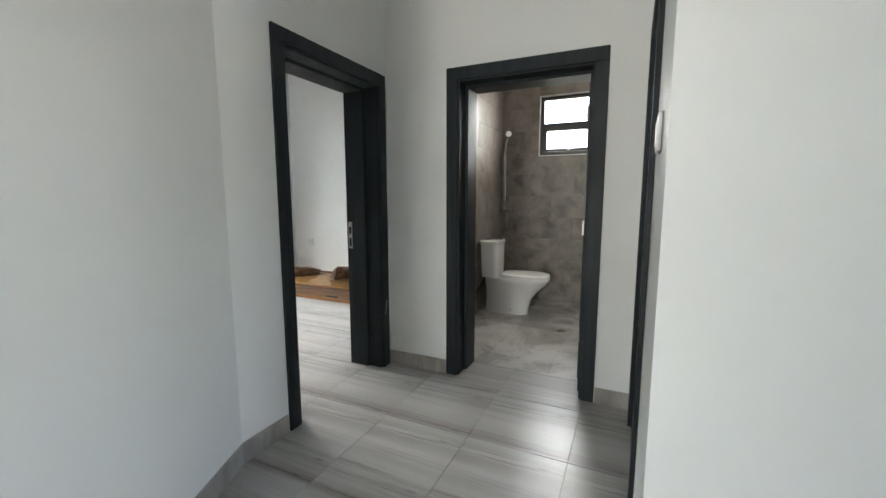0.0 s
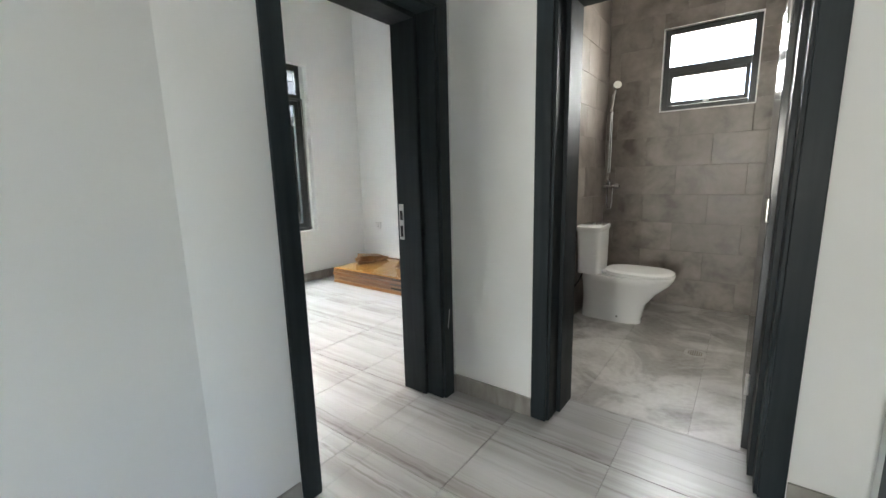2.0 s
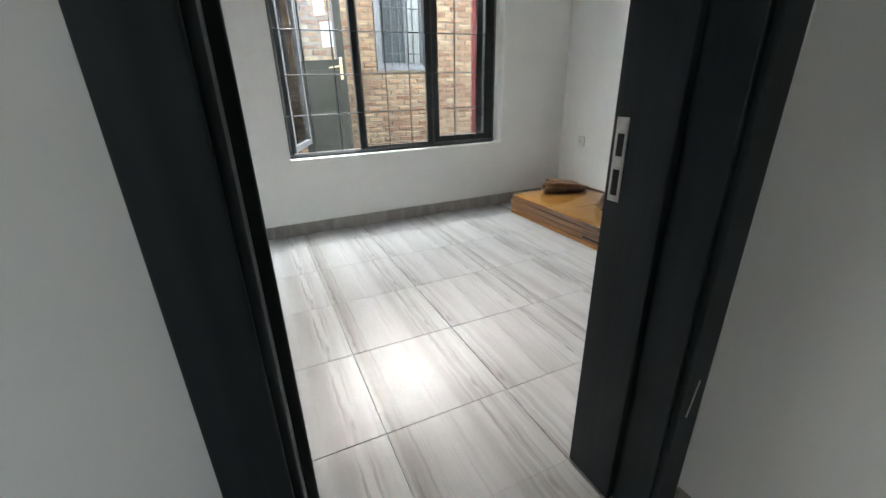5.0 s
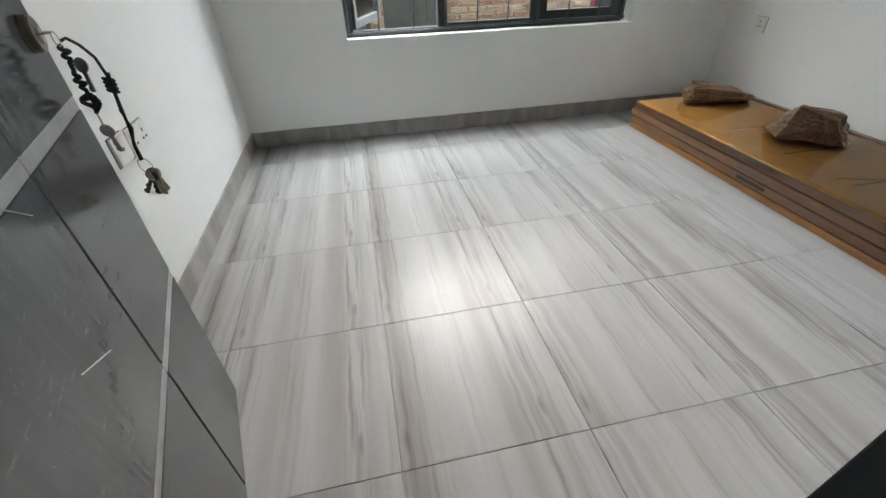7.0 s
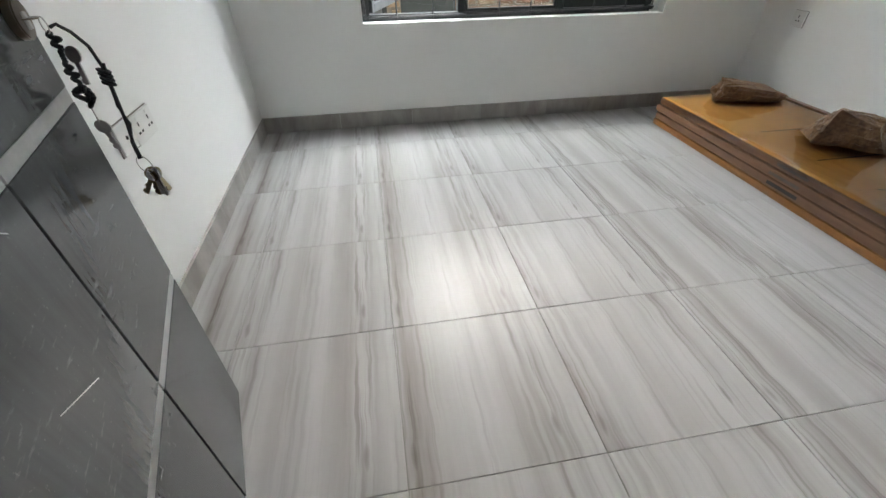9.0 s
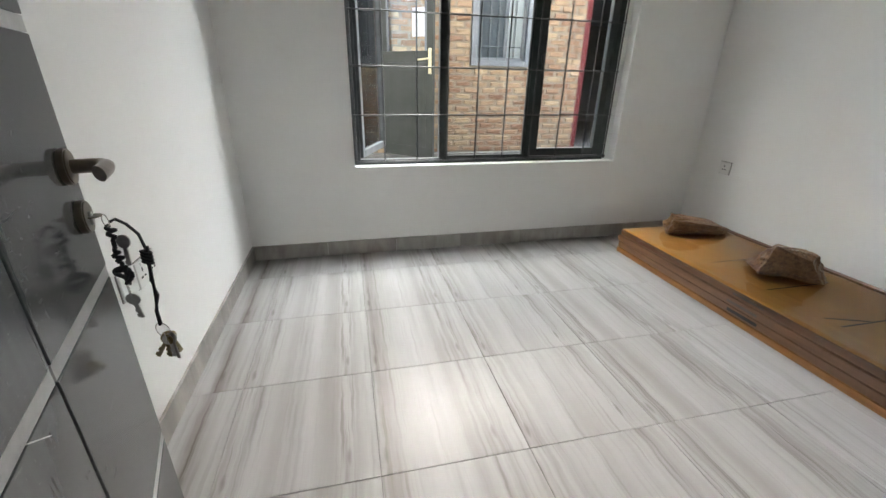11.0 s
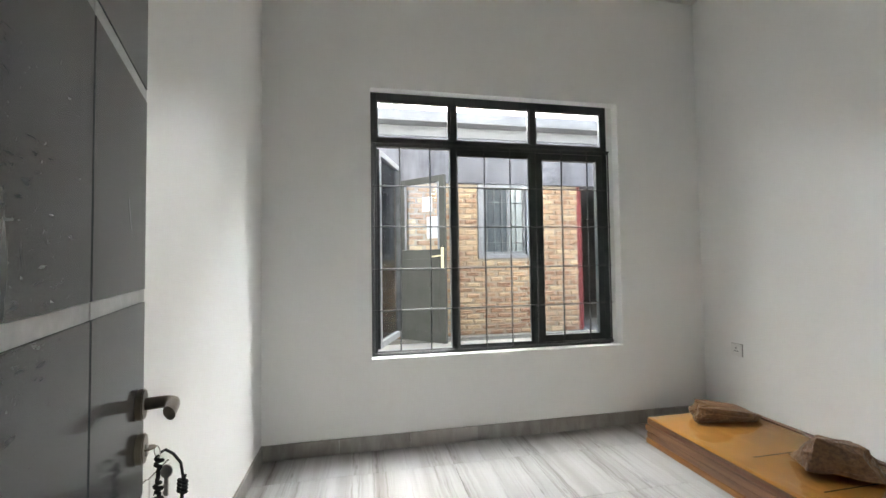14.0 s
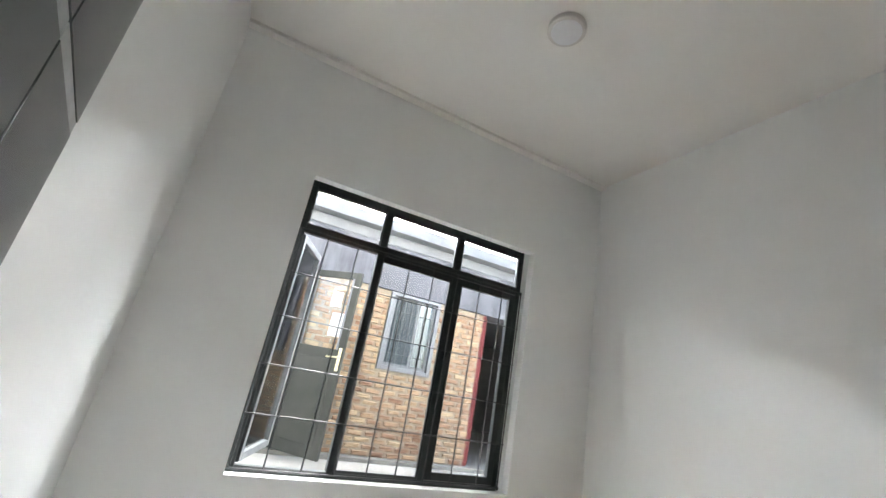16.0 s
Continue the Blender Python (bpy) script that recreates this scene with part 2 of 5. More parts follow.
def far_brick(nt, p, nodes, links):
    geo = nodes.new("ShaderNodeNewGeometry")
    v = coords(nt)
    tone = ramp(nt, geo.outputs["Random Per Island"], [(0.0, (0.125, 0.070, 0.045)), (0.3, (0.170, 0.106, 0.067)), (0.65, (0.205, 0.140, 0.087)), (1.0, (0.245, 0.184, 0.119))])
    c = noise_tex(nt, v, 16.0, 6, 0.7)
    links.new(mix(nt, 0.75, tone, ramp(nt, c, [(0.3, (0.55, 0.48, 0.42)), (0.6, (1.0, 1.0, 1.0))]), "MULTIPLY"), p.inputs["Base Color"])
    p.inputs["Roughness"].default_value = 0.9
    bump(nt, p, c, 0.6, 0.006)


def stained_render(nt, p, nodes, links):
    # Grey render with rain streaks running down it.
    v = coords(nt, (9.0, 9.0, 0.9))
    cloud = ramp(nt, noise_tex(nt, coords(nt), 2.2, 5, 0.6), [(0.3, (0.050, 0.051, 0.057)), (0.7, (0.082, 0.083, 0.090))])
    drip = ramp(nt, noise_tex(nt, v, 1.0, 6, 0.7), grey((0.32, 0.62), (0.6, 1.15)))
    links.new(mix(nt, 0.85, cloud, drip, "MULTIPLY"), p.inputs["Base Color"])
    p.inputs["Roughness"].default_value = 0.85


def clear_glass(dirt, ior=1.3, crinkle=0.0):
    def build(nt, p, nodes, links):
        out = nodes["Material Output"]
        tr, gl, ms, fr = (nodes.new(k) for k in ("ShaderNodeBsdfTransparent", "ShaderNodeBsdfGlossy", "ShaderNodeMixShader", "ShaderNodeFresnel"))
        gl.inputs["Roughness"].default_value = 0.02
        fr.inputs["IOR"].default_value = ior
        links.new(fr.outputs[0], ms.inputs[0])
        links.new(tr.outputs[0], ms.inputs[1])
        links.new(gl.outputs[0], ms.inputs[2])
        df, md = nodes.new("ShaderNodeBsdfDiffuse"), nodes.new("ShaderNodeMixShader")
        df.inputs["Color"].default_value = (0.45, 0.45, 0.44, 1)
        v = coords(nt)
        if crinkle:
            b = nodes.new("ShaderNodeBump")
            b.inputs["Strength"].default_value, b.inputs["Distance"].default_value = crinkle, 0.01
            links.new(noise_tex(nt, v, 28.0, 5, 0.65, 1.5), b.inputs["Height"])
            for n in (gl, fr):
                links.new(b.outputs["Normal"], n.inputs["Normal"])
        links.new(ramp(nt, noise_tex(nt, v, 6.0, 3, 0.6), [(0.52, (0.001,) * 3), (0.75, (dirt,) * 3)]), md.inputs[0])
        links.new(ms.outputs[0], md.inputs[1])
        links.new(df.outputs[0], md.inputs[2])
        links.new(md.outputs[0], out.inputs["Surface"])
    return build


WALL = material("white_wall_paint", paint_wall)
CEILING = plain("cream_ceiling_paint", (0.85, 0.83, 0.79), (0.88, 0.86, 0.82), 0.7, 1.5, grain=200, relief=0.03)
TILE = material("streaked_porcelain", streaked_tile)
GROUT = plain("dark_grout", (0.22, 0.21, 0.19), (0.30, 0.29, 0.27), 0.9, 20)
SKIRTING = material("grey_skirting_tile", skirting_tile)
BATH_WALL = material("taupe_stone_tile", stone_tile((0.118, 0.096, 0.081), (0.205, 0.176, 0.154), (0.27, 0.238, 0.212), 0.30))
BATH_FLOOR = material("dusty_grey_stone_tile", dusty_floor)
BATH_GROUT = plain("brown_grout", (0.15, 0.128, 0.11), (0.19, 0.165, 0.144), 0.9, 20)
DOOR = material("dark_grey_laminate", door_laminate)
FRAME = material("blue_black_frame_paint", frame_paint)
GROOVE = plain("black_groove", (0.008, 0.008, 0.009), (0.014, 0.014, 0.015), 0.6, 20)
STRIP = plain("brushed_aluminium_strip", (0.36, 0.37, 0.365), (0.47, 0.48, 0.475), 0.45, 30, metal=0.35)
BRONZE = plain("satin_bronze_metal", (0.20, 0.17, 0.135), (0.27, 0.235, 0.19), 0.3, 40, metal=1.0, grain=300)
STEEL = plain("dull_steel", (0.42, 0.41, 0.39), (0.55, 0.54, 0.52), 0.3, 60, metal=1.0)
BRASS = plain("aged_key_brass", (0.30, 0.25, 0.15), (0.45, 0.39, 0.26), 0.35, 80, metal=1.0)
CORD = plain("black_cord", (0.010, 0.011, 0.014), (0.022, 0.024, 0.030), 0.7, 200, grain=900, relief=0.4)
ALU = plain("black_window_aluminium", (0.013, 0.016, 0.017), (0.026, 0.030, 0.031), 0.38, 12)
SASH_GREY = plain("grey_sash_aluminium", (0.06, 0.064, 0.066), (0.10, 0.105, 0.108), 0.4, 14, metal=0.3)
PALE_ALU = plain("pale_grey_window_aluminium", (0.055, 0.060, 0.065), (0.085, 0.091, 0.098), 0.45, 14, metal=0.2)
BAR = plain("black_bar_paint", (0.018, 0.019, 0.02), (0.04, 0.04, 0.042), 0.45, 30)
GLASS = material("clear_glass", clear_glass(0.012))
DUSTY = material("dusty_glass", clear_glass(0.03))
PLATE = plain("white_switch_plastic", (0.78, 0.78, 0.76), (0.82, 0.82, 0.80), 0.3, 10, relief=0)
BLACK = plain("black_slot", (0.01, 0.01, 0.01), (0.02, 0.02, 0.02), 0.8, 10, relief=0)
CERAMIC = plain("white_ceramic", (0.80, 0.80, 0.79), (0.84, 0.84, 0.83), 0.08, 3, relief=0, coat=0.4)
SEAT = plain("white_seat_plastic", (0.82, 0.82, 0.81), (0.85, 0.85, 0.84), 0.2, 3, relief=0)
CHROME = plain("chrome", (0.62, 0.62, 0.62), (0.72, 0.72, 0.72), 0.12, 30, metal=1.0, relief=0)
DIFFUSER = plain("frosted_lamp_cover", (0.72, 0.73, 0.75), (0.78, 0.79, 0.81), 0.45, 4, relief=0)
LAMP_RIM = plain("white_lamp_rim", (0.62, 0.60, 0.57), (0.68, 0.66, 0.63), 0.4, 8, relief=0)
HONEY = material("honey_timber_in_film", timber((0.42, 0.178, 0.034), (0.57, 0.276, 0.060), (0.69, 0.385, 0.115), 0.9, 0.28))
ORANGE_TIMBER = material("orange_brown_timber", timber((0.17, 0.062, 0.014), (0.26, 0.105, 0.022), (0.36, 0.16, 0.04), 0.6))
FILM = material("clear_crinkled_film", clear_glass(0.02, 1.40, 0.04))
RED_TIMBER = material("red_brown_timber_edge", timber((0.095, 0.042, 0.020), (0.155, 0.072, 0.034), (0.23, 0.115, 0.055), 0.6))
SLOT = plain("dark_brown_mortise", (0.06, 0.045, 0.035), (0.10, 0.075, 0.06), 0.5, 20)
ROCK = material("brown_rock", rock_surface)
BRICK = material("burnt_brick", brick_surface)
FAR_BRICK = material("burnt_brick_field", far_brick)
MORTAR = plain("sandy_mortar", (0.11, 0.09, 0.068), (0.175, 0.147, 0.112), 0.95, 12, grain=90, relief=0.5)
CONCRETE = plain("pale_concrete", (0.085, 0.081, 0.073), (0.125, 0.12, 0.108), 0.85, 5, grain=60, relief=0.3)
YARD_CONCRETE = plain("pale_swept_concrete", (0.15, 0.142, 0.128), (0.20, 0.19, 0.172), 0.9, 2.5, grain=50, relief=0.3)
BEAM = material("stained_grey_render", stained_render)
STEEL_DOOR = plain("grey_door_paint", (0.022, 0.023, 0.019), (0.033, 0.033, 0.029), 0.5, 3)
RED = plain("red_door_paint", (0.058, 0.010, 0.010), (0.082, 0.016, 0.015), 0.6, 8)
WHITE_METAL = plain("weathered_white_gutter", (0.075, 0.078, 0.082), (0.115, 0.118, 0.122), 0.5, 5)
ROOF = plain("grey_roof_sheet", (0.018, 0.019, 0.022), (0.030, 0.031, 0.034), 0.7, 2)
# near-black: the shade inside the neighbour's rooms is put into this colour
ROOM_SHADE = plain("room_shade_colour", (0.04, 0.037, 0.034), (0.06, 0.056, 0.052), 0.8, 3)
LEAF = plain("palm_leaf", (0.045, 0.075, 0.025), (0.085, 0.12, 0.045), 0.5, 4)
BARK = plain("palm_bark", (0.14, 0.11, 0.08), (0.22, 0.18, 0.14), 0.9, 9, relief=0.5)
TINTED = plain("tinted_reflecting_glass", (0.045, 0.052, 0.054), (0.065, 0.074, 0.076), 0.04, 2, metal=0.9, relief=0)
SHADED = plain("dull_tinted_glass", (0.012, 0.017, 0.020), (0.022, 0.030, 0.034), 0.25, 2, relief=0)
for dull in (STEEL_DOOR, BEAM, YARD_CONCRETE, CONCRETE, BRICK, FAR_BRICK, MORTAR, SASH_GREY, RED, WHITE_METAL, ROOF):
    dull.node_tree.nodes["Principled BSDF"].inputs["Specular IOR Level"].default_value = 0.12
SHADED.node_tree.nodes["Principled BSDF"].inputs["Specular IOR Level"].default_value = 0.12
PAPER = plain("white_paper", (0.24, 0.24, 0.235), (0.28, 0.28, 0.275), 0.7, 4)


# ---- mesh helpers ----
def box(bm, x0, y0, z0, x1, y1, z1, bevel=0.0):
    """A box between two corners; bevel rounds its edges."""
    cube = bmesh.ops.create_cube(bm, size=1.0)["verts"]
    for v in cube:
        v.co = Vector((x0 + (v.co.x + 0.5) * (x1 - x0), y0 + (v.co.y + 0.5) * (y1 - y0), z0 + (v.co.z + 0.5) * (z1 - z0)))
    if bevel:
        edges = list({e for v in cube for e in v.link_edges})
        bmesh.ops.bevel(bm, geom=edges, offset=bevel, segments=2, affect="EDGES", profile=0.5)
    return bm


def boxes(*args, bevel=0.0):
    bm = bmesh.new()
    for a in args:
        box(bm, *a, bevel=bevel)
    return bm


def rod(bm, a, b, r, sides=10, r2=None):
    """A round rod from a to b."""
    a, b = Vector(a), Vector(b)
    d = b - a
    m = Matrix.Translation((a + b) / 2) @ d.to_track_quat("Z", "Y").to_matrix().to_4x4()
    bmesh.ops.create_cone(bm, cap_ends=True, segments=sides, radius1=r, radius2=r if r2 is None else r2, depth=d.length, matrix=m)
    return bm


def tube(bm, pts, r, sides=8):
    """A bent round tube through the points."""
    pts = [Vector(p) for p in pts]
    rings = []
    for i, p in enumerate(pts):
        d = (pts[min(i + 1, len(pts) - 1)] - pts[max(i - 1, 0)]).normalized()
        q = d.to_track_quat("Z", "Y")
        rings.append([bm.verts.new(p + q @ Vector((r * math.cos(2 * math.pi * k / sides), r * math.sin(2 * math.pi * k / sides), 0))) for k in range(sides)])
    for a, b in zip(rings, rings[1:]):
        for k in range(sides):
            bm.faces.new((a[k], a[(k + 1) % sides], b[(k + 1) % sides], b[k]))
    bm.faces.new(rings[0][::-1])
    bm.faces.new(rings[-1])
    return bm


def prism(bm, outline, z0, z1):
    lo = [bm.verts.new((x, y, z0)) for x, y in outline]
    hi = [bm.verts.new((x, y, z1)) for x, y in outline]
    n = len(outline)
    for i in range(n):
        bm.faces.new((lo[i], lo[(i + 1) % n], hi[(i + 1) % n], hi[i]))
    bm.faces.new(lo[::-1])
    bm.faces.new(hi)
    bmesh.ops.recalc_face_normals(bm, faces=bm.faces)
    return bm


def loft(bm, sections):
    """A closed skin through rings of points, capped at both ends."""
    rings = [[bm.verts.new(p) for p in s] for s in sections]
    n = len(rings[0])
    for a, b in zip(rings, rings[1:]):
        for k in range(n):
            bm.faces.new((a[k], a[(k + 1) % n], b[(k + 1) % n], b[k]))
    bm.faces.new(rings[0][::-1])
    bm.faces.new(rings[-1])
    bmesh.ops.recalc_face_normals(bm, faces=bm.faces)
    return bm


def ring(cx, cy, z, rx, ry, n=28, power=2.0):
    """A rounded-rectangle ring in a level plane."""
    out = []
    for k in range(n):
        a = 2 * math.pi * k / n
        c, s = math.cos(a), math.sin(a)
        out.append((cx + rx * math.copysign(abs(c) ** (2 / power), c), cy + ry * math.copysign(abs(s) ** (2 / power), s), z))
    return out


def mesh_of(name, bm, mat, smooth=False):
    me = bpy.data.meshes.new(name)
    if smooth:
        for f in bm.faces:
            f.smooth = True
    bm.to_mesh(me)
    bm.free()
    me.materials.append(mat)
    if smooth:
        me.set_sharp_from_angle(angle=radians(35))
    return me


def thing(name, label, category, group="", kind="", at=None):
    e = new(name)
    if at is not None:
        e.matrix_world = at
    return tagged(e, label, category, group, kind)


def solid(name, bm, mat, label, category="", kind="", group="", smooth=False, at=None):
    ob = new(name, mesh_of(name, bm, mat, smooth))
    if at is not None:
        ob.matrix_world = at
    return tagged(ob, label, category, group, kind)


def part(name, bm, mat, parent, label="", smooth=False):
    ob = new(name, mesh_of(name, bm, mat, smooth))
    ob.parent = parent
    return tagged(ob, label)


# ---- the shell ----
CEIL = 3.40
WX, LY, RY, DX, DR = -4.55, 1.137, 4.485, -1.628, -1.888   # window wall, side walls, door wall (hall face, room face)
BY, BB = 2.482, 2.75                                       # bathroom wall (hall face, bath face)
WIN = (1.843, 3.704, 0.607, 2.487)                         # window opening y0, y1, z0, z1


def wall(name, label, *bxs):
    return solid(name, boxes(*bxs), WALL, label, "wall", "structure")


y0, y1, z0, z1 = WIN
wall("wall_window", "white painted plaster wall round the barred window", (WX - 0.25, LY - 0.15, -0.1, WX, y0, CEIL + 0.1), (WX - 0.25, y1 + 0.050, -0.1, WX - 0.126, RY + 0.15, CEIL + 0.1), (WX - 0.126, y1, -0.1, WX - 0.074, RY + 0.15, CEIL + 0.1), (WX - 0.074, y1 + 0.050, -0.1, WX, RY + 0.15, CEIL + 0.1), (WX - 0.25, y0, -0.1, WX, y1, z0), (WX - 0.25, y0, z1, WX, y1, CEIL + 0.1), (WX - 0.074, y1, -0.1, WX, y1 + 0.050, z0), (WX - 0.074, y1, z1, WX, y1 + 0.050, CEIL + 0.1), (WX - 0.25, y1, -0.1, WX - 0.126, y1 + 0.050, z0), (WX - 0.25, y1, z1, WX - 0.126, y1 + 0.050, CEIL + 0.1))
wall("wall_bedroom_left", "white painted plaster wall with sockets beside the open door", (WX, LY - 0.15, -0.1, DR, LY, CEIL + 0.1))
wall("wall_bedroom_right", "white painted plaster wall behind the stacked timber", (WX, RY, -0.1, DR, RY + 0.15, CEIL + 0.1))
wall("wall_door", "white painted wall with the bedroom doorway", (DR, LY - 0.15, -0.1, DX, 1.505, CEIL + 0.1), (DR, 2.395, -0.1, DX, RY + 0.6, CEIL + 0.1), (DR, 1.505, 2.0, DX, 2.395, CEIL + 0.1))
wall("wall_bathroom", "white painted wall with the bathroom doorway", (DX, BY, -0.1, -1.115, BB, CEIL + 0.1), (-0.235, BY, -0.1, 1.2, BB, CEIL + 0.1), (-1.115, BY, 2.0, -0.235, BB, CEIL + 0.1))
HX = 0.015
wall("wall_hall_right", "white painted hall wall with a dark closed door", (HX, 0.90, -0.1, HX + 0.25, 1.41, CEIL + 0.1), (HX, 2.312, -0.1, HX + 0.25, BY, CEIL + 0.1), (HX, 1.41, 2.0, HX + 0.25, 2.312, CEIL + 0.1))
wall("wall_hall_near", "plain white painted wall end beside the hall", (HX + 0.25, 0.90, -0.1, 4.4, 1.05, CEIL + 0.1))
solid("wall_hall_slanting", prism(bmesh.new(), [(DX, 1.194), (-1.095, -0.046), (-1.095, -7.0), (-1.9, -7.0), (-1.9, LY - 0.15), (DX, LY - 0.15)], -0.1, CEIL + 0.1), WALL, "white painted slanting hall wall", "wall", "structure")
# side and back openings are assumed, placed for the hall's fill lamps
wall("wall_living_side", "white wall with an assumed window opening in the unseen room behind", (4.4, -7.0, -0.1, 4.6, -1.3, CEIL + 0.1), (4.4, 0.1, -0.1, 4.6, 1.05, CEIL + 0.1), (4.4, -1.3, -0.1, 4.6, 0.1, 0.9), (4.4, -1.3, 2.1, 4.6, 0.1, CEIL + 0.1))
wall("wall_living_back", "white painted wall with an assumed window opening, unseen behind", (-1.9, -7.2, -0.1, -1.0, -7.0, CEIL + 0.1), (0.0, -7.2, -0.1, 4.6, -7.0, CEIL + 0.1), (-1.0, -7.2, -0.1, 0.0, -7.0, 0.9), (-1.0, -7.2, 2.2, 0.0, -7.0, CEIL + 0.1))
# unseen wall, added to block the back lamp from the near hall wall
wall("wall_living_partition", "unseen plain white wall added to keep back light off the near hall wall", (-0.05, -1.75, -0.1, 4.4, -1.6, CEIL + 0.1))
BX, BE = -1.50, 4.83                                       # bathroom left wall and back wall
BWIN = (-1.055, -0.40, 1.715, 2.372)
wall("wall_bath_left", "masonry behind the bathroom tiles", (DX, BB, -0.1, BX - 0.012, BE + 0.2, CEIL + 0.1))
wall("wall_bath_right", "white painted masonry closing the bathroom", (0.75, BB, -0.1, 0.95, BE + 0.2, CEIL + 0.1))
a0, a1, c0, c1 = BWIN
wall("wall_bath_back", "masonry behind the tiles round the small window", (BX - 0.012, BE + 0.012, -0.1, a0, BE + 0.2, CEIL + 0.1), (a1, BE + 0.012, -0.1, 0.75, BE + 0.2, CEIL + 0.1), (a0, BE + 0.012, -0.1, a1, BE + 0.2, c0), (a0, BE + 0.012, c1, a1, BE + 0.2, CEIL + 0.1))
solid("ceiling", boxes((WX - 0.25, -7.2, CEIL + 0.1, 2.1, BE + 0.4, CEIL + 0.25), (2.1, -7.2, CEIL + 0.1, 4.6, 1.05, CEIL + 0.25), (1.9, -7.0, CEIL, 4.4, 0.90, CEIL + 0.1), (WX, LY, CEIL, DR, RY, CEIL + 0.1), (DX, -7.0, CEIL, 1.9, 0.90, CEIL + 0.1), (DX, 0.90, CEIL, HX, BY, CEIL + 0.1), (BX, BB, CEIL, 0.75, BE, CEIL + 0.1)), CEILING, "cream painted flat ceiling", "ceiling", "structure")
solid("cornice", boxes((WX, LY, CEIL - 0.030, WX + 0.07, RY, CEIL - 0.002), bevel=0.004), CEILING, "narrow cream ceiling edge strip above the window wall", "trim", "structure")

# floor slab, with tiles laid on it at the end of the file
floor = solid("floor", boxes((WX - 0.25, -7.2, -0.15, 2.1, BE + 0.2, -0.004), (2.1, -7.2, -0.15, 4.6, 1.05, -0.004)), GROUT, "pale streaked porcelain tiles with thin dark joints", "floor", "structure")

# terrain: level round the house, one step up to the neighbour's yard
gb = bmesh.new()
YARD, STEP = 0.30, WX - 0.27
prof = [(-400, YARD), (STEP, YARD), (STEP, -0.16), (400, -0.16)]
rows_ = [[gb.verts.new((x, y, z)) for x, z in prof] for y in (-400, 400)]
for k in range(3):
    gb.faces.new((rows_[0][k], rows_[0][k + 1], rows_[1][k + 1], rows_[1][k]))
solid("ground", gb, YARD_CONCRETE, "dusty ground stepped up to the neighbouring yard", "ground", "structure")


# ---- door frames ----
def door_frame(name, at, w, h, depth, label, strike=None):
    """A lined doorway: local x along the wall, y through it from the hall face, clear width w and height h."""
    d = thing(name, label, "door frame", kind="structure", at=at)
    cw = 0.076
    for s, nm in ((-1, "casing"), (1, "casing")):
        x0, x1 = (-w / 2 - cw, -w / 2) if s < 0 else (w / 2, w / 2 + cw)
        part(nm, boxes((x0, -0.016, 0.004, x1, 0.0, h), bevel=0.003), FRAME, d)
        x0, x1 = (-w / 2 - 0.024, -w / 2 + 0.012) if s < 0 else (w / 2 - 0.012, w / 2 + 0.024)
        part("jamb", boxes((x0, 0.0, 0.004, x1, 0.10, h + 0.01), bevel=0.003), FRAME, d)
        x0, x1 = (-w / 2 - 0.024, -w / 2 + 0.030) if s < 0 else (w / 2 - 0.030, w / 2 + 0.024)
        j = part("jamb", boxes((x0, 0.103, 0.004, x1, depth, h + 0.01), bevel=0.003), FRAME, d)
        if strike and s == strike:
            sx = s * (w / 2 - 0.030)
            part("strike_plate", boxes((sx - 0.002, depth - 0.045, 0.87, sx + 0.002, depth - 0.012, 1.06), bevel=0.001), STEEL, j, "steel strike plate")
            part("latch_hole", boxes((sx - 0.003, depth - 0.038, 0.885, sx + 0.003, depth - 0.020, 0.945), (sx - 0.003, depth - 0.038, 0.975, sx + 0.003, depth - 0.020, 1.025)), BLACK, j)
    part("head_casing", boxes((-w / 2 - cw, -0.016, h, w / 2 + cw, 0.0, h + cw), bevel=0.003), FRAME, d)
    part("head", boxes((-w / 2 + 0.012, 0.0, h - 0.012, w / 2 - 0.012, 0.10, h + 0.012), bevel=0.003), FRAME, d)
    part("head", boxes((-w / 2 + 0.030, 0.103, h - 0.030, w / 2 - 0.030, depth, h + 0.012), bevel=0.003), FRAME, d)
    return d


bed_frame = door_frame("door_1", pose(DX, 1.9605, 0, 0, 0, 90), 0.815, 1.975, 0.262, "blue-black painted wooden frame of the bedroom doorway", strike=1)
bath_frame = door_frame("door_2", pose(-0.678, BY, 0, 0, 0, 0), 0.822, 1.975, 0.268, "blue-black painted wooden frame of the bathroom doorway")
hall_frame = door_frame("door_3", pose(HX, 1.862, 0, 0, 0, -90), 0.84, 1.975, 0.25, "blue-black painted frame of the closed hall door")
part("door_leaf", boxes((-0.386, 0.135, 0.01, 0.386, 0.175, 1.94), bevel=0.003), DOOR, hall_frame, "dark closed door leaf")
# chips on the bedroom casing
chip = bmesh.new()
rod(chip, (0.435, -0.0165, 0.40), (0.452, -0.0165, 0.50), 0.0022, 5)
part("scratch", chip, STRIP, bed_frame, "pale scratch in the dark paint")


# ---- the open bedroom door ----
LEAF_W, LEAF_H = 0.740, 1.915
leaf = thing("door_leaf", "dark grey laminate door standing open with silver inlay strips", "door", at=pose(-1.865, 1.564, 0.012, 0, 0, 180 + 15.3))
